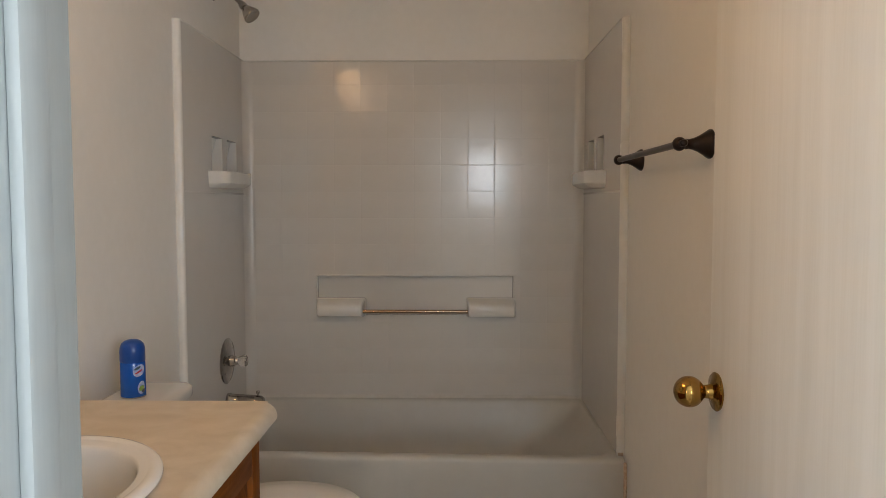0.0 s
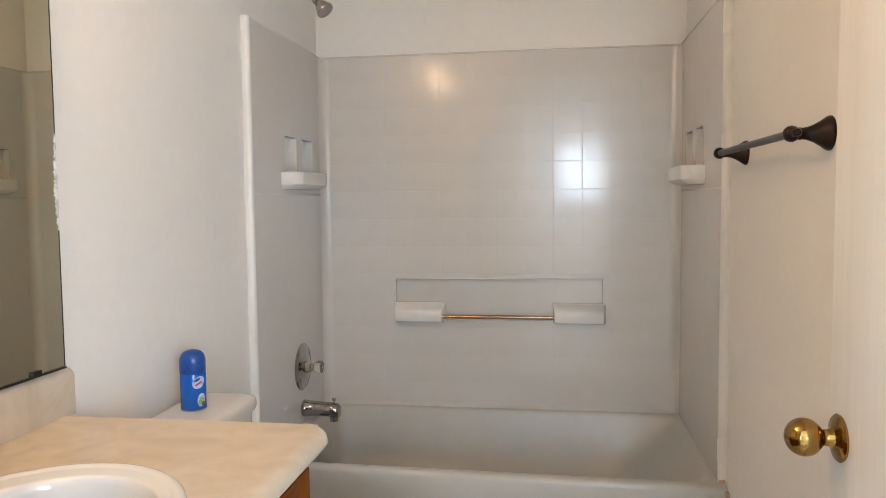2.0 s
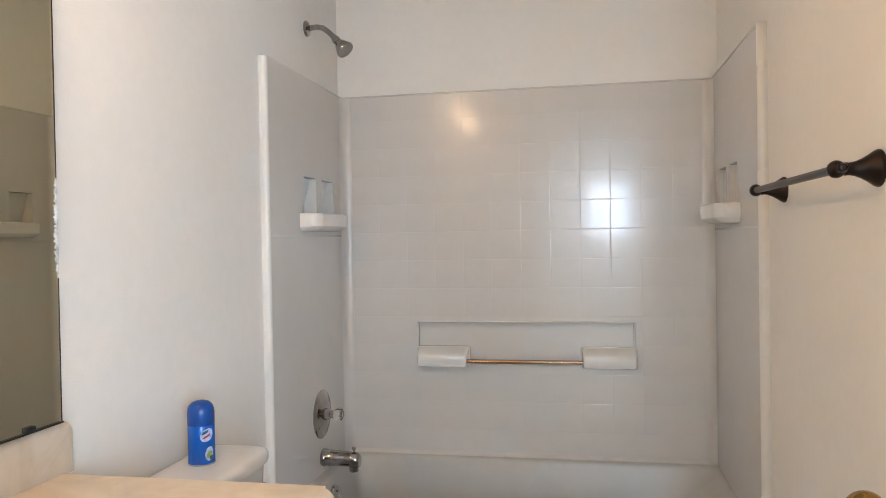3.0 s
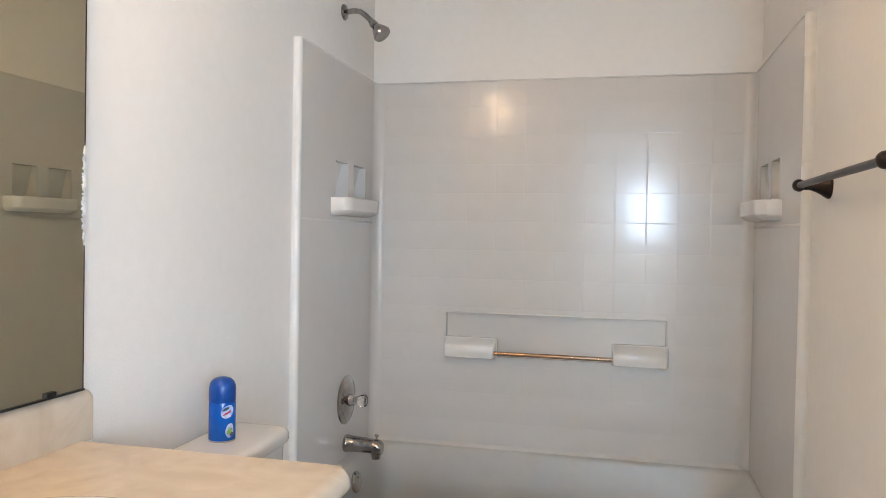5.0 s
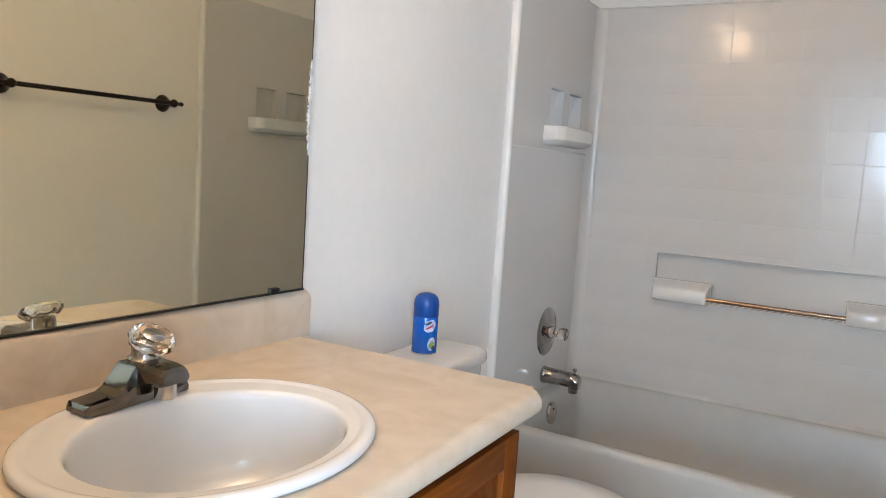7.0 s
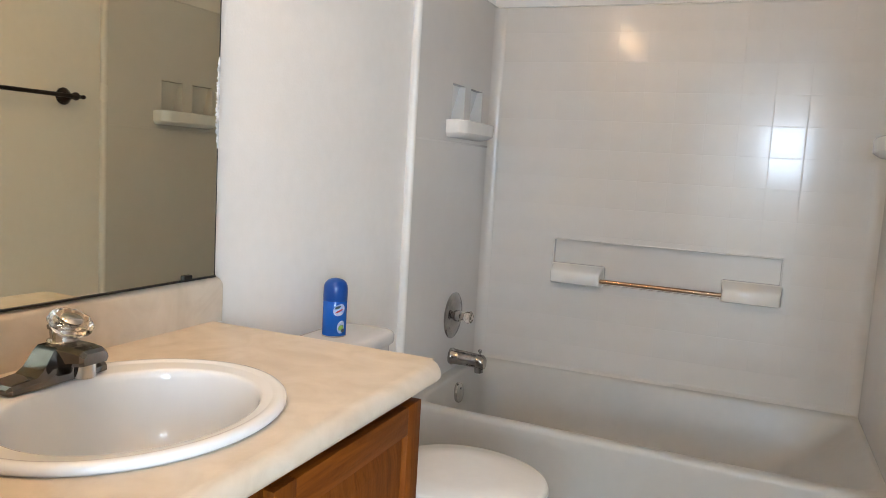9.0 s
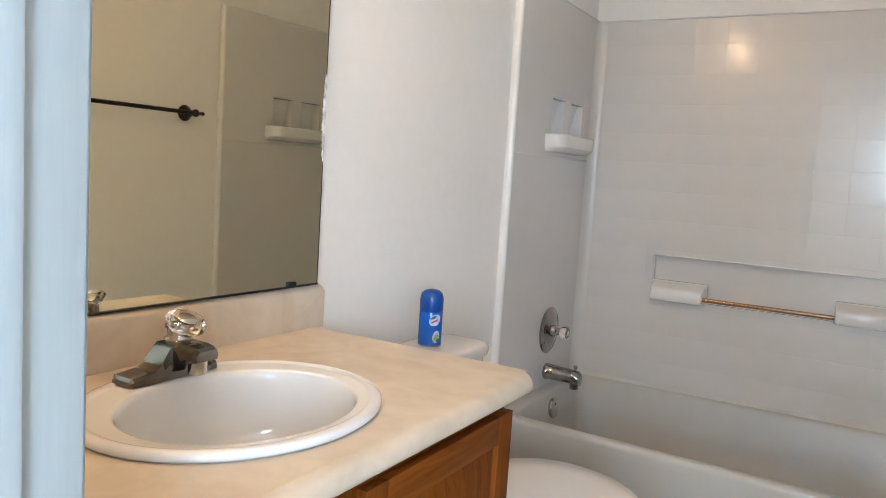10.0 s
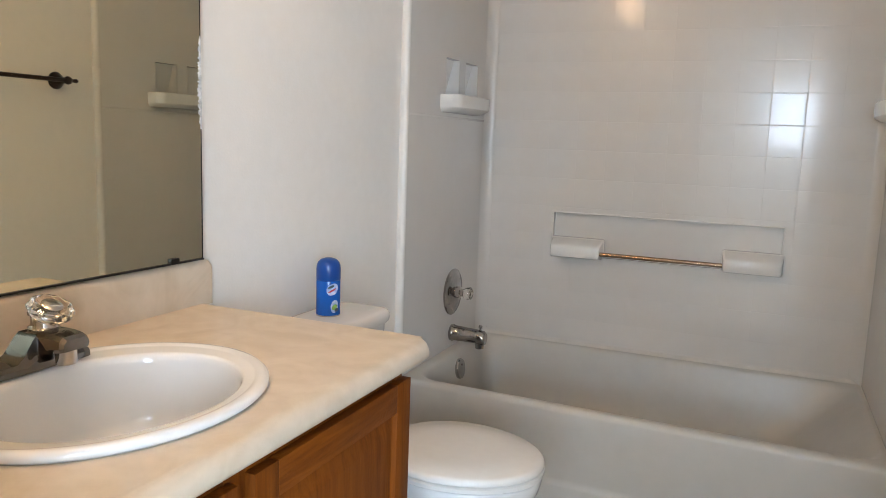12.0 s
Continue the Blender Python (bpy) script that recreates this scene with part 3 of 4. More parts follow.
part("diverter", bm, CHROME, spout, "small chrome diverter pull")

sh = thing("wall_shower", (XW, -0.335, 2.063), "dark chrome shower head on a bent arm", "shower head")
bm = B(); lathe(bm, [(0, 0), (0.030, 0), (0.031, 0.003), (0.026, 0.010), (0.014, 0.014), (0.011, 0.016), (0, 0.016)], along((XW, -0.335, 2.063), (1, 0, 0)), 28)
part("flange", bm, DARK_CHROME, sh)
bm = B(); tube(bm, [(XW + 0.004, -0.335, 2.063), (0.02, -0.340, 2.065), (0.045, -0.345, 2.059), (0.070, -0.352, 2.041), (0.098, -0.360, 2.013)], 0.0105, 16)
part("arm", bm, DARK_CHROME, sh)
bm = B(); lathe(bm, [(0, -0.012), (0.012, -0.012), (0.016, -0.004), (0.016, 0.006), (0.012, 0.010), (0.018, 0.018), (0.026, 0.034), (0.033, 0.050), (0.035, 0.056), (0.033, 0.062), (0.024, 0.060), (0, 0.060)],
               along((0.104, -0.362, 2.005), (0.66, -0.14, -0.74)), 32)
part("head", bm, DARK_CHROME, sh)

# ---- vanity ----
CE = -1.764                 # far end of the counter
CF = 0.569                  # its front edge
SX, SY = 0.290, -2.300      # middle of the sink
van = thing("vanity_cabinet", (0.25, -2.33, 0), "honey oak vanity cabinet with raised-panel doors", "cabinet")
FX = 0.505                  # face frame
bm = B(); box(bm, XW + 0.002, FX - 0.019, CE - 0.020 - 0.014, CE - 0.020, 0.0, 0.755, 0.001)
part("side_panel", bm, OAK, van)
bm = B(); box(bm, XW + 0.002, FX - 0.019, YS + 0.004, YS + 0.018, 0.0, 0.755, 0.001)
part("side_panel", bm, OAK, van)
bm = B(); box(bm, XW + 0.004, FX - 0.02, YS + 0.018, CE - 0.034, 0.09, 0.105)
part("bottom", bm, OAK_FLAT, van)
bm = B(); box(bm, 0.425, 0.44, YS + 0.018, CE - 0.034, 0.0, 0.09)
part("toe_kick", bm, OAK_FLAT, van)
DY = [(-2.272, CE - 0.021), (-2.720, -2.306)]
for y0, y1 in ((CE - 0.062, CE - 0.020), (-2.312, -2.266), (YS + 0.004, -2.712)):
    bm = B(); box(bm, FX - 0.019, FX, y0, y1, 0.09, 0.755, 0.0015)
    part("stile", bm, OAK, van)
for y0, y1 in ((-2.266, CE - 0.062), (-2.712, -2.312)):
    for z0, z1 in ((0.690, 0.755), (0.09, 0.135)):
        bm = B(); box(bm, FX - 0.019, FX - 0.0005, y0, y1, z0, z1, 0.001)
        part("rail", bm, OAK_FLAT, van)
for y0, y1 in DY:
    z0, z1, x0, x1 = 0.105, 0.718, FX + 0.001, FX + 0.020
    w = 0.056
    dr = None
    for nm, ya, yb, za, zb, mat_ in (("door_stile", y0, y0 + w, z0, z1, OAK), ("door_stile", y1 - w, y1, z0, z1, OAK),
                                    ("door_rail", y0 + w, y1 - w, z0, z0 + w, OAK_FLAT), ("door_rail", y0 + w, y1 - w, z1 - w, z1, OAK_FLAT)):
        bm = B(); box(bm, x0, x1, ya, yb, za, zb, 0.0014)
        if dr is None:
            dr = part("cabinet_door", bm, mat_, van, "oak raised-panel cabinet door")
        else:
            part(nm, bm, mat_, dr)
    bm = B()
    def fld(i, x):
        return [Vector((x, y0 + w + i, z0 + w + i)), Vector((x, y1 - w - i, z0 + w + i)), Vector((x, y1 - w - i, z1 - w - i)), Vector((x, y0 + w + i, z1 - w - i))]
    loft(bm, [fld(-0.004, x0 + 0.002), fld(-0.004, x0 + 0.007), fld(0.004, x0 + 0.008), fld(0.036, x0 + 0.016), fld(0.040, x0 + 0.0165)])
    part("raised_panel", bm, OAK, dr, smooth=15)

# counter: flat top with an oval cut-out, rolled front and end edges, cove and backsplash
ctr = thing("vanity_counter", (0.28, -2.33, 0.757), "peach laminate counter with cream marbled rolled edge and backsplash", "counter")
bm = B()
X0c, X1c, Y0c, Y1c = XW + 0.001, CF - 0.026, YS + 0.003, CE - 0.012
def on_rect(a):
    c, s = math.cos(a), math.sin(a)
    k = min(((X1c if c > 0 else X0c) - SX) / c if abs(c) > 1e-6 else 9, ((Y1c if s > 0 else Y0c) - SY) / s if abs(s) > 1e-6 else 9)
    return Vector((SX + c * k, SY + s * k, COUNTER))
angs = sorted([2 * math.pi * i / 64 for i in range(64)] + [math.atan2(y - SY, x - SX) % (2 * math.pi) for x in (X0c, X1c) for y in (Y0c, Y1c)])
inner = [Vector((SX + 0.185 * math.cos(a), SY + 0.215 * math.sin(a), COUNTER)) for a in angs]
outer = [on_rect(a) for a in angs]
loft(bm, [[p - Vector((0, 0, 0.018)) for p in outer], outer, inner, [p - Vector((0, 0, 0.018)) for p in inner], [p - Vector((0, 0, 0.018)) for p in outer]], False, False)
part("top", bm, LAMINATE, ctr, smooth=30)
# rolled edge that runs along the front, round the corner and along the free end
bm = B()
prof = [(0, COUNTER), (0.007, COUNTER - 0.0006), (0.013, COUNTER - 0.0028), (0.019, COUNTER - 0.0075), (0.0235, COUNTER - 0.0145), (0.0258, COUNTER - 0.023), (0.0255, COUNTER - 0.029), (0.022, COUNTER - 0.034), (0.016, COUNTER - 0.037), (0.0, COUNTER - 0.037), (0.0, COUNTER - 0.018)]
rings = [[Vector((X1c + u, Y0c, z)) for u, z in prof], [Vector((X1c + u, Y1c - 0.03, z)) for u, z in prof]]
RC = 0.030
for k in range(1, 8):
    a = math.pi / 2 * k / 8
    rings.append([Vector((X1c - RC + (RC + u) * math.cos(a), Y1c - RC + (RC + u * 0.55) * math.sin(a), z)) for u, z in prof])
rings.append([Vector((X1c - RC, Y1c + u * 0.5, z)) for u, z in prof])
rings.append([Vector((X0c, Y1c + u * 0.5, z)) for u, z in prof])
loft(bm, rings)
part("rolled_edge", bm, LAMINATE, ctr, "cream marbled laminate edge", smooth=50)
# backsplash with rounded top and end
bm = B()
T = 0.024
def bs_prof(y, k=1.0):
    return [Vector((XW + 0.0005, y, COUNTER - 0.004)), Vector((XW + 0.0005 + T, y, COUNTER - 0.004)), Vector((XW + T, y, COUNTER + 0.01)), Vector((XW + T, y, COUNTER + 0.086 * k)),
            Vector((XW + T - 0.002, y, COUNTER + 0.093 * k)), Vector((XW + T - 0.007, y, COUNTER + 0.098 * k)), Vector((XW + T - 0.013, y, COUNTER + 0.100 * k)), Vector((XW + 0.0005, y, COUNTER + 0.100 * k))]
E2 = CE + 0.022
loft(bm, [bs_prof(YS + 0.003), bs_prof(E2 - 0.018), bs_prof(E2 - 0.010, 0.985), bs_prof(E2 - 0.004, 0.95), bs_prof(E2, 0.90)])
part("backsplash", bm, LAMINATE, ctr, "beige marbled laminate backsplash", smooth=45)

# sink
sink = thing("sink", (SX, SY, COUNTER), "white oval drop-in porcelain sink with a stepped rim", "sink")
bm = B()
def ell(hx, hy, z, dx=0.0):
    return rounded(SX + dx, SY, hx, hy, z, 2.0, 72)
loft(bm, [ell(hx, hy, COUNTER + z, dx) for hx, hy, z, dx in (
    (0.178, 0.208, -0.020, 0), (0.180, 0.210, 0.001, 0), (0.2095, 0.2435, 0.001, 0), (0.2125, 0.2465, 0.0055, 0), (0.2115, 0.2455, 0.0105, 0), (0.2075, 0.2415, 0.0140, 0),
    (0.2015, 0.2355, 0.0152, 0), (0.1955, 0.2295, 0.0143, 0), (0.1915, 0.2255, 0.0124, 0), (0.1880, 0.2220, 0.0116, 0.001), (0.1650, 0.1980, 0.0110, 0.014),
    (0.1615, 0.1945, 0.0098, 0.0150), (0.1590, 0.1915, 0.0055, 0.0155), (0.1575, 0.1895, -0.002, 0.016), (0.1560, 0.1880, -0.020, 0.016), (0.1540, 0.1860, -0.050, 0.016),
    (0.1512, 0.1830, -0.078, 0.016), (0.1460, 0.1780, -0.100, 0.015), (0.1350, 0.1660, -0.117, 0.013), (0.1160, 0.1440, -0.129, 0.010), (0.0890, 0.1080, -0.138, 0.006), (0.0560, 0.0660, -0.144, 0.002), (0.0400, 0.0440, -0.147, 0), (0.0220, 0.0220, -0.149, 0))], False, True)
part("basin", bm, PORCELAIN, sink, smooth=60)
bm = B(); lathe(bm, [(0, 0), (0.021, 0), (0.022, 0.002), (0.016, 0.004), (0.014, 0.001), (0, 0.001)], along((SX, SY, COUNTER - 0.1485), (0, 0, 1)), 28)
part("drain", bm, CHROME, sink, "chrome drain ring")

# faucet
FXc, FYc, FZ = 0.120, -2.272, COUNTER + 0.014
fau = thing("faucet", (FXc, FYc, FZ), "chrome single-handle sink faucet with a clear acrylic knob", "faucet")
bm = B()
def wing(d, hx, z1, cut, low=0.35):
    y = FYc + d
    return [Vector((FXc - hx, y, FZ)), Vector((FXc + hx, y, FZ)), Vector((FXc + hx, y, FZ + z1 * low)), Vector((FXc + hx * cut, y, FZ + z1)), Vector((FXc - hx * cut, y, FZ + z1)), Vector((FXc - hx, y, FZ + z1 * low))]
loft(bm, [wing(-0.106, 0.020, 0.008, 0.85, 0.6), wing(-0.101, 0.026, 0.013, 0.85, 0.6), wing(-0.060, 0.028, 0.016, 0.85, 0.6), wing(-0.048, 0.028, 0.024, 0.80), wing(-0.032, 0.028, 0.046, 0.74), wing(-0.024, 0.027, 0.054, 0.74),
          wing(0.022, 0.027, 0.054, 0.74), wing(0.030, 0.028, 0.046, 0.74), wing(0.044, 0.028, 0.024, 0.80), wing(0.054, 0.028, 0.016, 0.85, 0.6), wing(0.066, 0.026, 0.013, 0.85, 0.6), wing(0.070, 0.020, 0.008, 0.85, 0.6)])
part("body", bm, FAUCET_CHROME, fau, smooth=14)
bm = B()
def sp(x, hy, z0, z1):
    return [Vector((x, FYc - hy * 0.86, z0)), Vector((x, FYc + hy * 0.86, z0)), Vector((x, FYc + hy, z0 + 0.006)), Vector((x, FYc + hy * 0.96, z1 - 0.006)), Vector((x, FYc + hy * 0.7, z1)),
            Vector((x, FYc - hy * 0.7, z1)), Vector((x, FYc - hy * 0.96, z1 - 0.006)), Vector((x, FYc - hy, z0 + 0.006))]
loft(bm, [sp(FXc + dx, hy, FZ + z0, FZ + z1) for dx, hy, z0, z1 in ((0.002, 0.027, 0.012, 0.0565), (0.024, 0.0275, 0.021, 0.0575), (0.050, 0.027, 0.029, 0.0570), (0.068, 0.026, 0.031, 0.0545), (0.075, 0.023, 0.033, 0.0500))])
part("spout", bm, FAUCET_CHROME, fau, smooth=14)
bm = B(); lathe(bm, [(0, 0), (0.014, 0), (0.0155, 0.003), (0.0155, 0.024), (0, 0.024)], along((FXc + 0.052, FYc, FZ + 0.008), (0, 0, 1)), 24)
part("aerator", bm, CHROME, fau)
bm = B(); lathe(bm, [(0, 0), (0.0235, 0), (0.0240, 0.003), (0.0205, 0.006), (0.0195, 0.008), (0.0190, 0.021), (0.0170, 0.024), (0, 0.024)], along((FXc - 0.002, FYc + 0.006, FZ + 0.0535), (0.10, 0.02, 1)), 36)
part("collar", bm, DARK_CHROME, fau, "ribbed chrome collar")
HC, HA = Vector((FXc + 0.004, FYc + 0.009, FZ + 0.073)), Vector((0.52, 0.0, 1))
bm = B(); facet_knob(bm, along(HC, HA), 0.0345, 0.023, 10)
hd = part("handle", bm, ACRYLIC_CLEAR, fau, "clear cut-acrylic knob", smooth=25)
bm = B(); lathe(bm, [(0, 0), (0.0165, 0), (0.0165, 0.0015), (0.0155, 0.0022), (0, 0.0026)], along(HC + HA.normalized() * 0.0216, HA), 28)
part("cap", bm, CHROME, hd, "round metal cap in the knob")
bm = B(); tube(bm, [(FXc - 0.018, FYc, FZ + 0.035), (FXc - 0.020, FYc, FZ + 0.075)], 0.003, 10)
rod = part("pop_up_rod", bm, FAUCET_CHROME, fau)
bm = B(); lathe(bm, [(0, 0), (0.006, 0.001), (0.007, 0.006), (0.004, 0.010), (0, 0.011)], along((FXc - 0.020, FYc, FZ + 0.073), (0, 0, 1)), 14)
part("knob", bm, FAUCET_CHROME, rod)

# mirror
MY1, MY0, MZ0, MZ1 = -1.775, YS + 0.02, COUNTER + 0.104, 1.98
mir = thing("wall_mirror", (XW, MY0, MZ0), "large frameless wall mirror with a chipped edge above the backsplash", "mirror")
mir.rotation_euler = (0, 0, -0.0192)    # stands a little off the wall at its far end
bm = B(); box(bm, XW + 0.001, XW + 0.006, MY0, MY1, MZ0, MZ1)
part("mirror_glass", bm, SILVER, mir)
bm = B(); box(bm, XW + 0.001, XW + 0.010, MY0, MY1 + 0.002, MZ0 - 0.0035, MZ0 + 0.0005, 0.0008)
part("bottom_channel", bm, DARK_RAIL, mir, "thin dark metal channel")
bm = B(); box(bm, XW + 0.001, XW + 0.012, -1.872, -1.848, MZ0 - 0.003, MZ0 + 0.010, 0.002)
part("clip", bm, DARK_RAIL, mir, "dark mirror clip")
bm = B(); box(bm, XW + 0.001, XW + 0.0065, MY1, MY1 + 0.0025, MZ0, MZ1)
part("edge_strip", bm, DARK_RAIL, mir, "dark mirror edge")
bm = B()
rnd = random.Random(4)
loops = []
for k in range(90):
    z = 1.185 + 0.195 * k / 89
    j = (0.002 + 0.009 * rnd.random()) * math.sin(math.pi * (k + 0.5) / 90) ** 0.6
    loops.append([Vector((XW + 0.0068, MY1 - j, z)), Vector((XW + 0.0074, MY1 - j * 0.5, z)), Vector((XW + 0.0072, MY1 + 0.003, z)), Vector((XW + 0.0062, MY1 + 0.0032, z)), Vector((XW + 0.0062, MY1 - j, z))])
loft(bm, loops)
part("chipped_edge", bm, CHIPPED, mir, "rough white chipped mirror edge", smooth=12)

# lamp over the mirror, with four globes lit
LY, LZ, BR = -2.30, 2.12, 0.060
lamp = thing("vanity_light", (XW, LY, LZ - 0.05), "chrome bar light with lit round bulbs above the mirror", "wall lamp")
bm = B(); box(bm, XW + 0.001, XW + 0.045, LY - 0.30, LY + 0.30, LZ - 0.055, LZ + 0.055, 0.006)
part("back_bar", bm, CHROME, lamp)
for k in range(4):
    y = LY - 0.225 + 0.15 * k
    bm = B(); lathe(bm, [(0, 0), (0.030, 0), (0.030, 0.006), (0.012, 0.012), (0.012, 0.050), (0.026, 0.056), (0.026, 0.088), (0, 0.088)], along((XW + 0.045, y, LZ), (1, 0, 0)), 20)
    part("socket", bm, CHROME, lamp)
    bm = B(); lathe(bm, [(0, 0)] + [(BR * math.sin(a), BR * (1.04 - math.cos(a))) for a in [math.pi * i / 14 for i in range(2, 15)]], along((XW + 0.126, y, LZ), (1, 0, 0)), 24)
    part("bulb", bm, BULB, lamp, "lit warm globe bulb")

# ---- toilet ----
TY = -1.405
toi = thing("toilet", (0.3, TY, 0), "white porcelain toilet with the seat lid closed", "toilet")
bm = B()
def tank(hx, hy, z):
    return rounded(0.085, TY, hx, hy, z, 7.0, 48)
loft(bm, [tank(0.075, 0.185, 0.375), tank(0.082, 0.195, 0.39), tank(0.090, 0.208, 0.665)])
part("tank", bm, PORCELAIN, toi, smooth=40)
bm = B()
def lidl(g, z):
    return rounded(0.087, TY, 0.100 + g, 0.223 + g, z, 6.0, 64)
loft(bm, [lidl(-0.012, 0.664), lidl(-0.002, 0.666), lidl(0.0, 0.672), lidl(0.0, 0.686), lidl(-0.003, 0.694), lidl(-0.010, 0.699), lidl(-0.022, 0.701)])
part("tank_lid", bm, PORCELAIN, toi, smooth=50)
bm = B(); box(bm, 0.172, 0.186, TY + 0.125, TY + 0.165, 0.600, 0.618, 0.004)
lev = part("flush_lever", bm, CHROME, toi, "chrome flush lever")
bm = B(); tube(bm, [(0.188, TY + 0.145, 0.609), (0.190, TY + 0.075, 0.602)], [0.006, 0.008], 12)
part("arm", bm, CHROME, lev)
def egg(cx, hx, hy, z, front=1.09):
    out = []
    for i in range(64):
        a = 2 * math.pi * i / 64
        c, s = math.cos(a), math.sin(a)
        out.append(Vector((cx + hx * c * (front if c > 0 else 0.92), TY + hy * s, z)))
    return out
BX = 0.472
bm = B()
loft(bm, [egg(0.40, 0.21, 0.12, 0.0), egg(0.40, 0.21, 0.12, 0.02), egg(0.40, 0.185, 0.10, 0.05), egg(0.41, 0.17, 0.095, 0.14), egg(0.44, 0.18, 0.12, 0.24), egg(0.465, 0.205, 0.165, 0.34), egg(BX, 0.205, 0.172, 0.365), egg(BX, 0.205, 0.172, 0.378), egg(BX, 0.200, 0.168, 0.382)])
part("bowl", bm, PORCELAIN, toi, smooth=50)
bm = B(); box(bm, 0.03, 0.30, TY - 0.10, TY + 0.10, 0.30, 0.376, 0.02, 3)
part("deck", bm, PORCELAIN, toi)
bm = B(); loft(bm, [egg(BX, 0.206, 0.174, 0.3835), egg(BX, 0.210, 0.178, 0.3860), egg(BX, 0.210, 0.178, 0.3950), egg(BX, 0.205, 0.173, 0.3990)])
part("seat", bm, SEAT_PLASTIC, toi, smooth=40)
bm = B(); loft(bm, [egg(BX, 0.203, 0.171, 0.4015), egg(BX, 0.209, 0.177, 0.4030), egg(BX, 0.210, 0.178, 0.4100), egg(BX, 0.206, 0.174, 0.4165), egg(BX, 0.200, 0.168, 0.4200), egg(BX, 0.12, 0.10, 0.4225), egg(BX, 0.03, 0.03, 0.4232)])
part("seat_lid", bm, SEAT_PLASTIC, toi, smooth=50)
for dy in (-0.075, 0.075):
    bm = B(); box(bm, 0.245, 0.285, TY + dy - 0.022, TY + dy + 0.022, 0.372, 0.416, 0.008, 3)
    part("hinge", bm, SEAT_PLASTIC, toi)

# ---- spray can on the tank ----
AX, AY, AZ = 0.072, -1.368, 0.7012
can = thing("air_freshener_can", (AX, AY, AZ), "blue air freshener spray can with dark blue cap", "spray can")
up = along((AX, AY, AZ), (0, 0, 1))
bm = B(); lathe(bm, [(0, 0.002), (0.029, 0), (0.0315, 0.002), (0.0325, 0.005), (0.0322, 0.094), (0.0305, 0.099), (0, 0.1)], up, 40)
part("body", bm, BLUE, can)
bm = B(); lathe(bm, [(0, 0.0), (0.0300, 0.0), (0.0328, 0.001), (0.0328, 0.0035), (0.0318, 0.0045), (0, 0.0045)], up, 40)
part("bottom_rim", bm, STEEL, can, "bare steel rim")
bm = B(); lathe(bm, [(0, 0.097), (0.0318, 0.097), (0.0326, 0.099), (0.0326, 0.128), (0.0315, 0.137), (0.028, 0.146), (0.021, 0.1525), (0.011, 0.156), (0, 0.157)], up, 40)
part("cap", bm, BLUE_CAP, can, "dark blue domed plastic cap")


def patch(bm, a0, a1, z0, z1, r, slant=0.0):
    """A piece of label wrapped round the can between two angles in degrees."""
    lo, hi = [], []
    for k in range(13):
        a = radians(a0 + (a1 - a0) * k / 12)
        d = slant * (k / 12 - 0.5) + (z0 + z1) / 2
        g = (z1 - z0) / 2 * max(0.08, 1 - abs(k / 6 - 1) ** 2.4) ** 0.5
        lo.append(Vector((AX + r * math.cos(a), AY + r * math.sin(a), AZ + d - g)))
        hi.append(Vector((AX + r * math.cos(a), AY + r * math.sin(a), AZ + d + g)))
    for k in range(12):
        vs = [bm.verts.new(p) for p in (lo[k], lo[k + 1], hi[k + 1], hi[k])]
        bm.faces.new(vs)
    bmesh.ops.remove_doubles(bm, verts=bm.verts, dist=1e-6)


for nm, a0, a1, z0, z1, r, sl, mt in (("label_field", -66, -8, 0.060, 0.091, 0.03262, 0.006, LABEL_WHITE), ("label_stripe", -58, -20, 0.070, 0.075, 0.03275, 0.010, LABEL_RED),
                                      ("label_stripe", -60, -30, 0.079, 0.086, 0.03275, 0.006, LABEL_DARK), ("label_picture", -46, -6, 0.012, 0.046, 0.03262, 0.004, LABEL_WHITE),
                                      ("label_picture", -40, -12, 0.020, 0.034, 0.03275, 0.004, LABEL_GREEN), ("label_picture", -26, -4, 0.014, 0.024, 0.03283, 0.002, LABEL_DARK)):
    bm = B(); patch(bm, a0, a1, z0, z1, r, sl)
    part(nm, bm, mt, can, "printed label patch")

# ---- towel bar ----
BXr, BZ = 1.465, 1.362
bar = thing("towel_bar", (XE, -1.276, BZ), "oil-rubbed bronze towel bar with flared posts", "towel bar")
POST = [(0, 0), (0.034, 0), (0.0345, 0.004), (0.032, 0.009), (0.025, 0.019), (0.018, 0.031), (0.0135, 0.042), (0.0115, 0.052), (0.0125, 0.058), (0.0105, 0.064), (0, 0.066)]
for y in (-0.955, -1.597):
    bm = B(); lathe(bm, POST, along((XE, y, BZ), (-1, 0, 0)), 28)
    po = part("post", bm, BRONZE, bar)
    bm = B(); lathe(bm, [(0, -0.0165)] + [(0.0165 * math.sin(a), -0.0165 * math.cos(a)) for a in [math.pi * i / 12 for i in range(1, 12)]] + [(0, 0.0165)], along((BXr, y, BZ), (0, 1, 0)), 24)
    part("ball", bm, BRONZE, po)
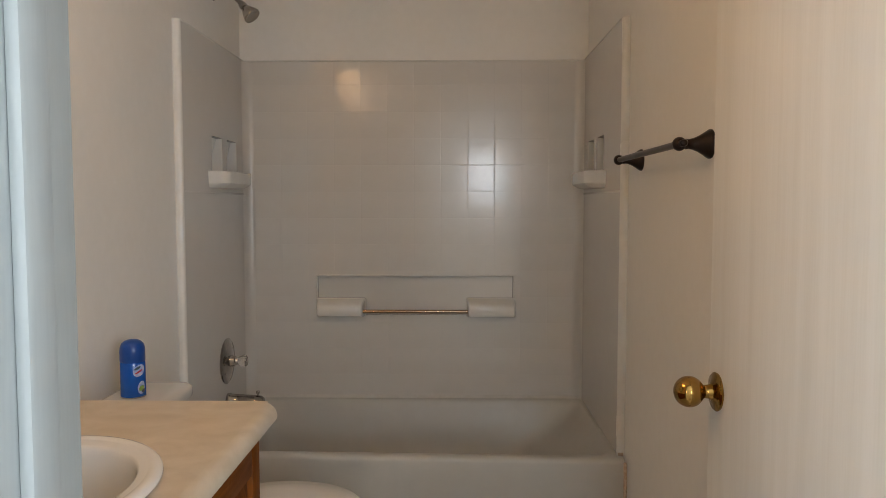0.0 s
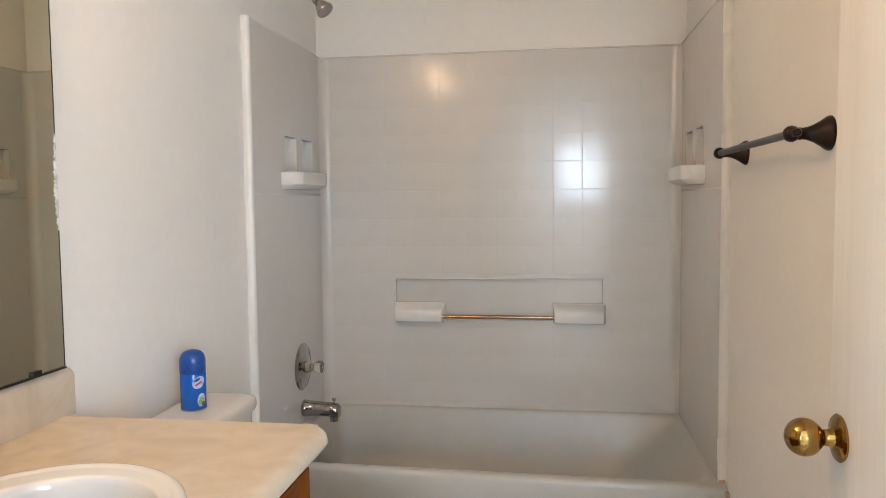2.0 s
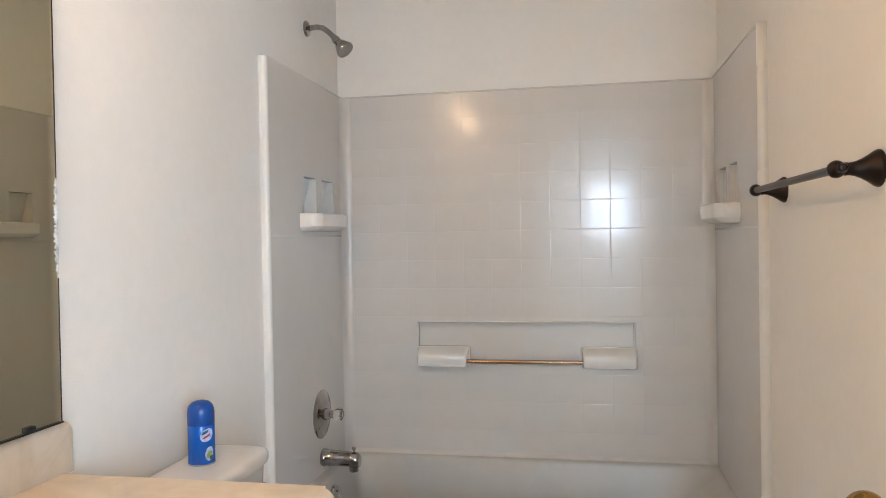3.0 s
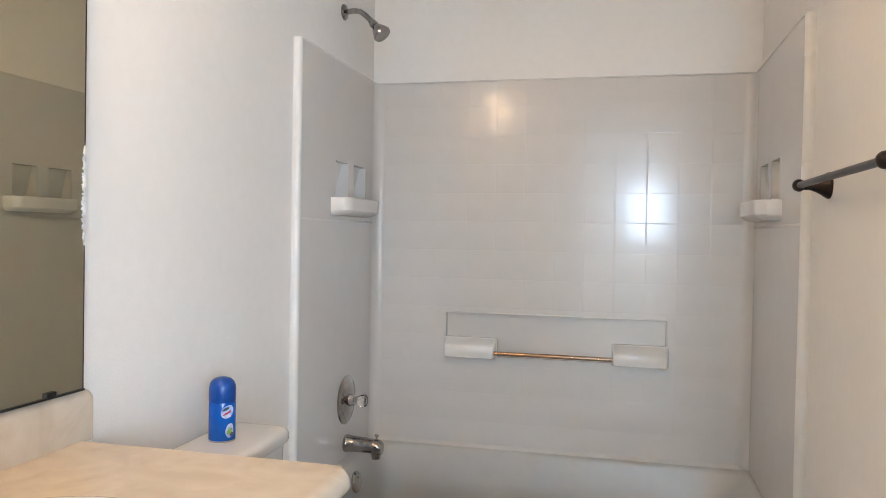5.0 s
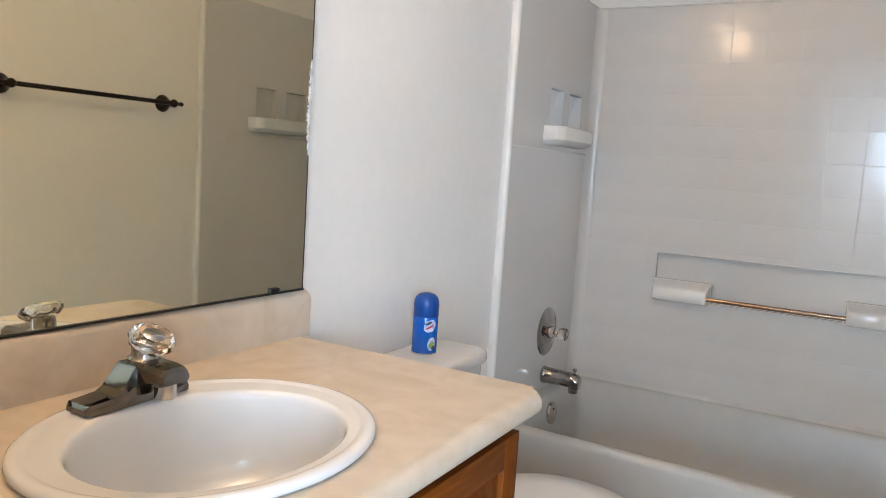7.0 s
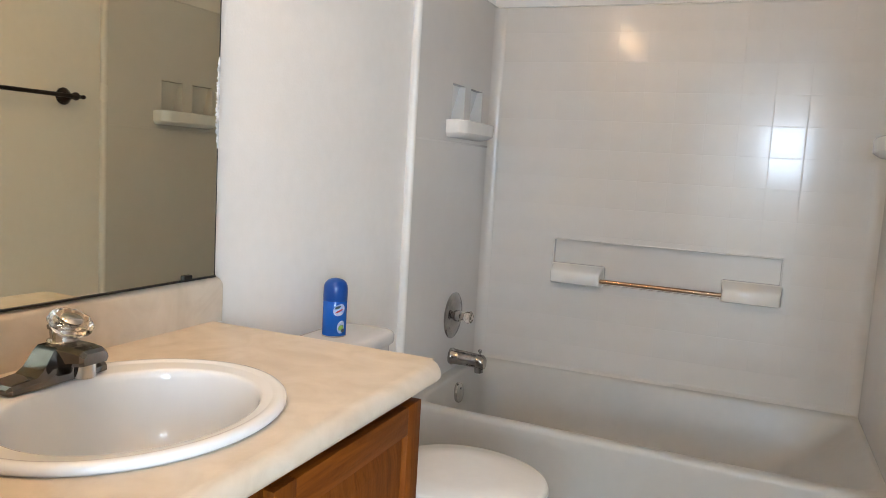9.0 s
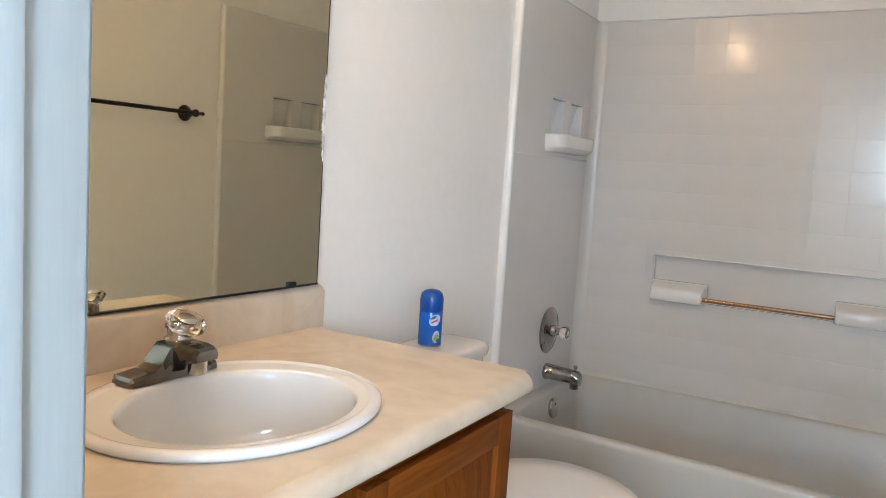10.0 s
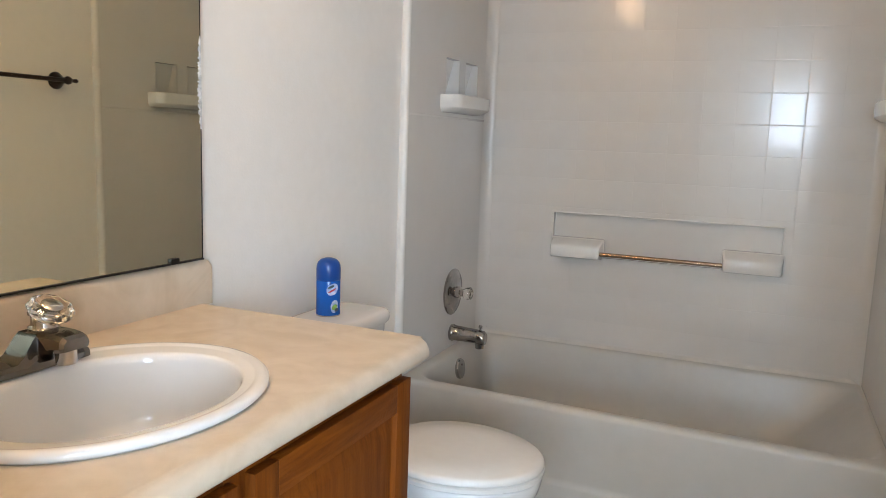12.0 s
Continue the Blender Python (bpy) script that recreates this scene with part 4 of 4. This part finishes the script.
bm = B(); tube(bm, [(BXr, -0.942, BZ), (BXr, -1.610, BZ)], 0.0085, 16)
part("bar", bm, BRONZE, bar)
for y, s in ((-0.940, 1), (-1.612, -1)):
    bm = B(); lathe(bm, [(0, 0), (0.008, 0), (0.007, 0.008), (0.0065, 0.013), (0.0085, 0.017), (0.0090, 0.022), (0.0060, 0.028), (0, 0.030)], along((BXr, y, BZ), (0, s, 0)), 20)
    part("finial", bm, BRONZE, bar)

# aged caulk between the apron and the east wall
bm = B(); box(bm, XE - 0.011, XE - 0.0005, TUB_F - 0.0330, TUB_F - 0.0150, 0.004, RIM - 0.012, 0.003)
solid("trim_caulk_corner", bm, RUST, "strip of brown-stained caulk beside the tub apron", "caulk", "structure")

# rust mark at the foot of the tub's edge strip
bm = B(); box(bm, 1.514, 1.533, TUB_Y - 0.0240, TUB_Y - 0.0205, RIM + 0.001, RIM + 0.012, 0.002)
solid("trim_stain", bm, RUST, "small rust-brown stain on the caulk at the tub corner", "stain", "structure")

# ---- moulded tiles of the back panel ----
bm = B()
h = P / 2 - 0.0001
hz = 0.1183 / 2 - 0.0001
ts = [[Vector((sx * (h - i), y, sz * (hz - i))) for sx, sz in ((-1, -1), (1, -1), (1, 1), (-1, 1))] for i, y in ((0, 0.0007), (0.0010, 0.0005), (0.0026, 0.00040))]
loft(bm, ts, False, True)
TILE = mesh_of("tile", bm, ACRYLIC, (0, 0, 0), 1)
rnd = random.Random(7)
for i in range(12):
    for j in range(12):
        x, z = (TX[i] + TX[i + 1]) / 2, TZ[j] + 0.05915
        if j == 0:
            z = TZ[0] + 0.0505
        if FX0 - 0.01 < x < FX1 + 0.01 and FZ0 - 0.01 < z < FZ1 + 0.01:
            continue
        t = new("tile", TILE)
        t.parent = back
        t.location = Vector((x, 0, z)) - ORIGIN[back]
        t.rotation_euler = (radians(rnd.uniform(-0.06, 0.06)), 0, radians(rnd.uniform(-0.06, 0.06)))
        if j == 0:
            t.scale = (1, 1, 0.86)
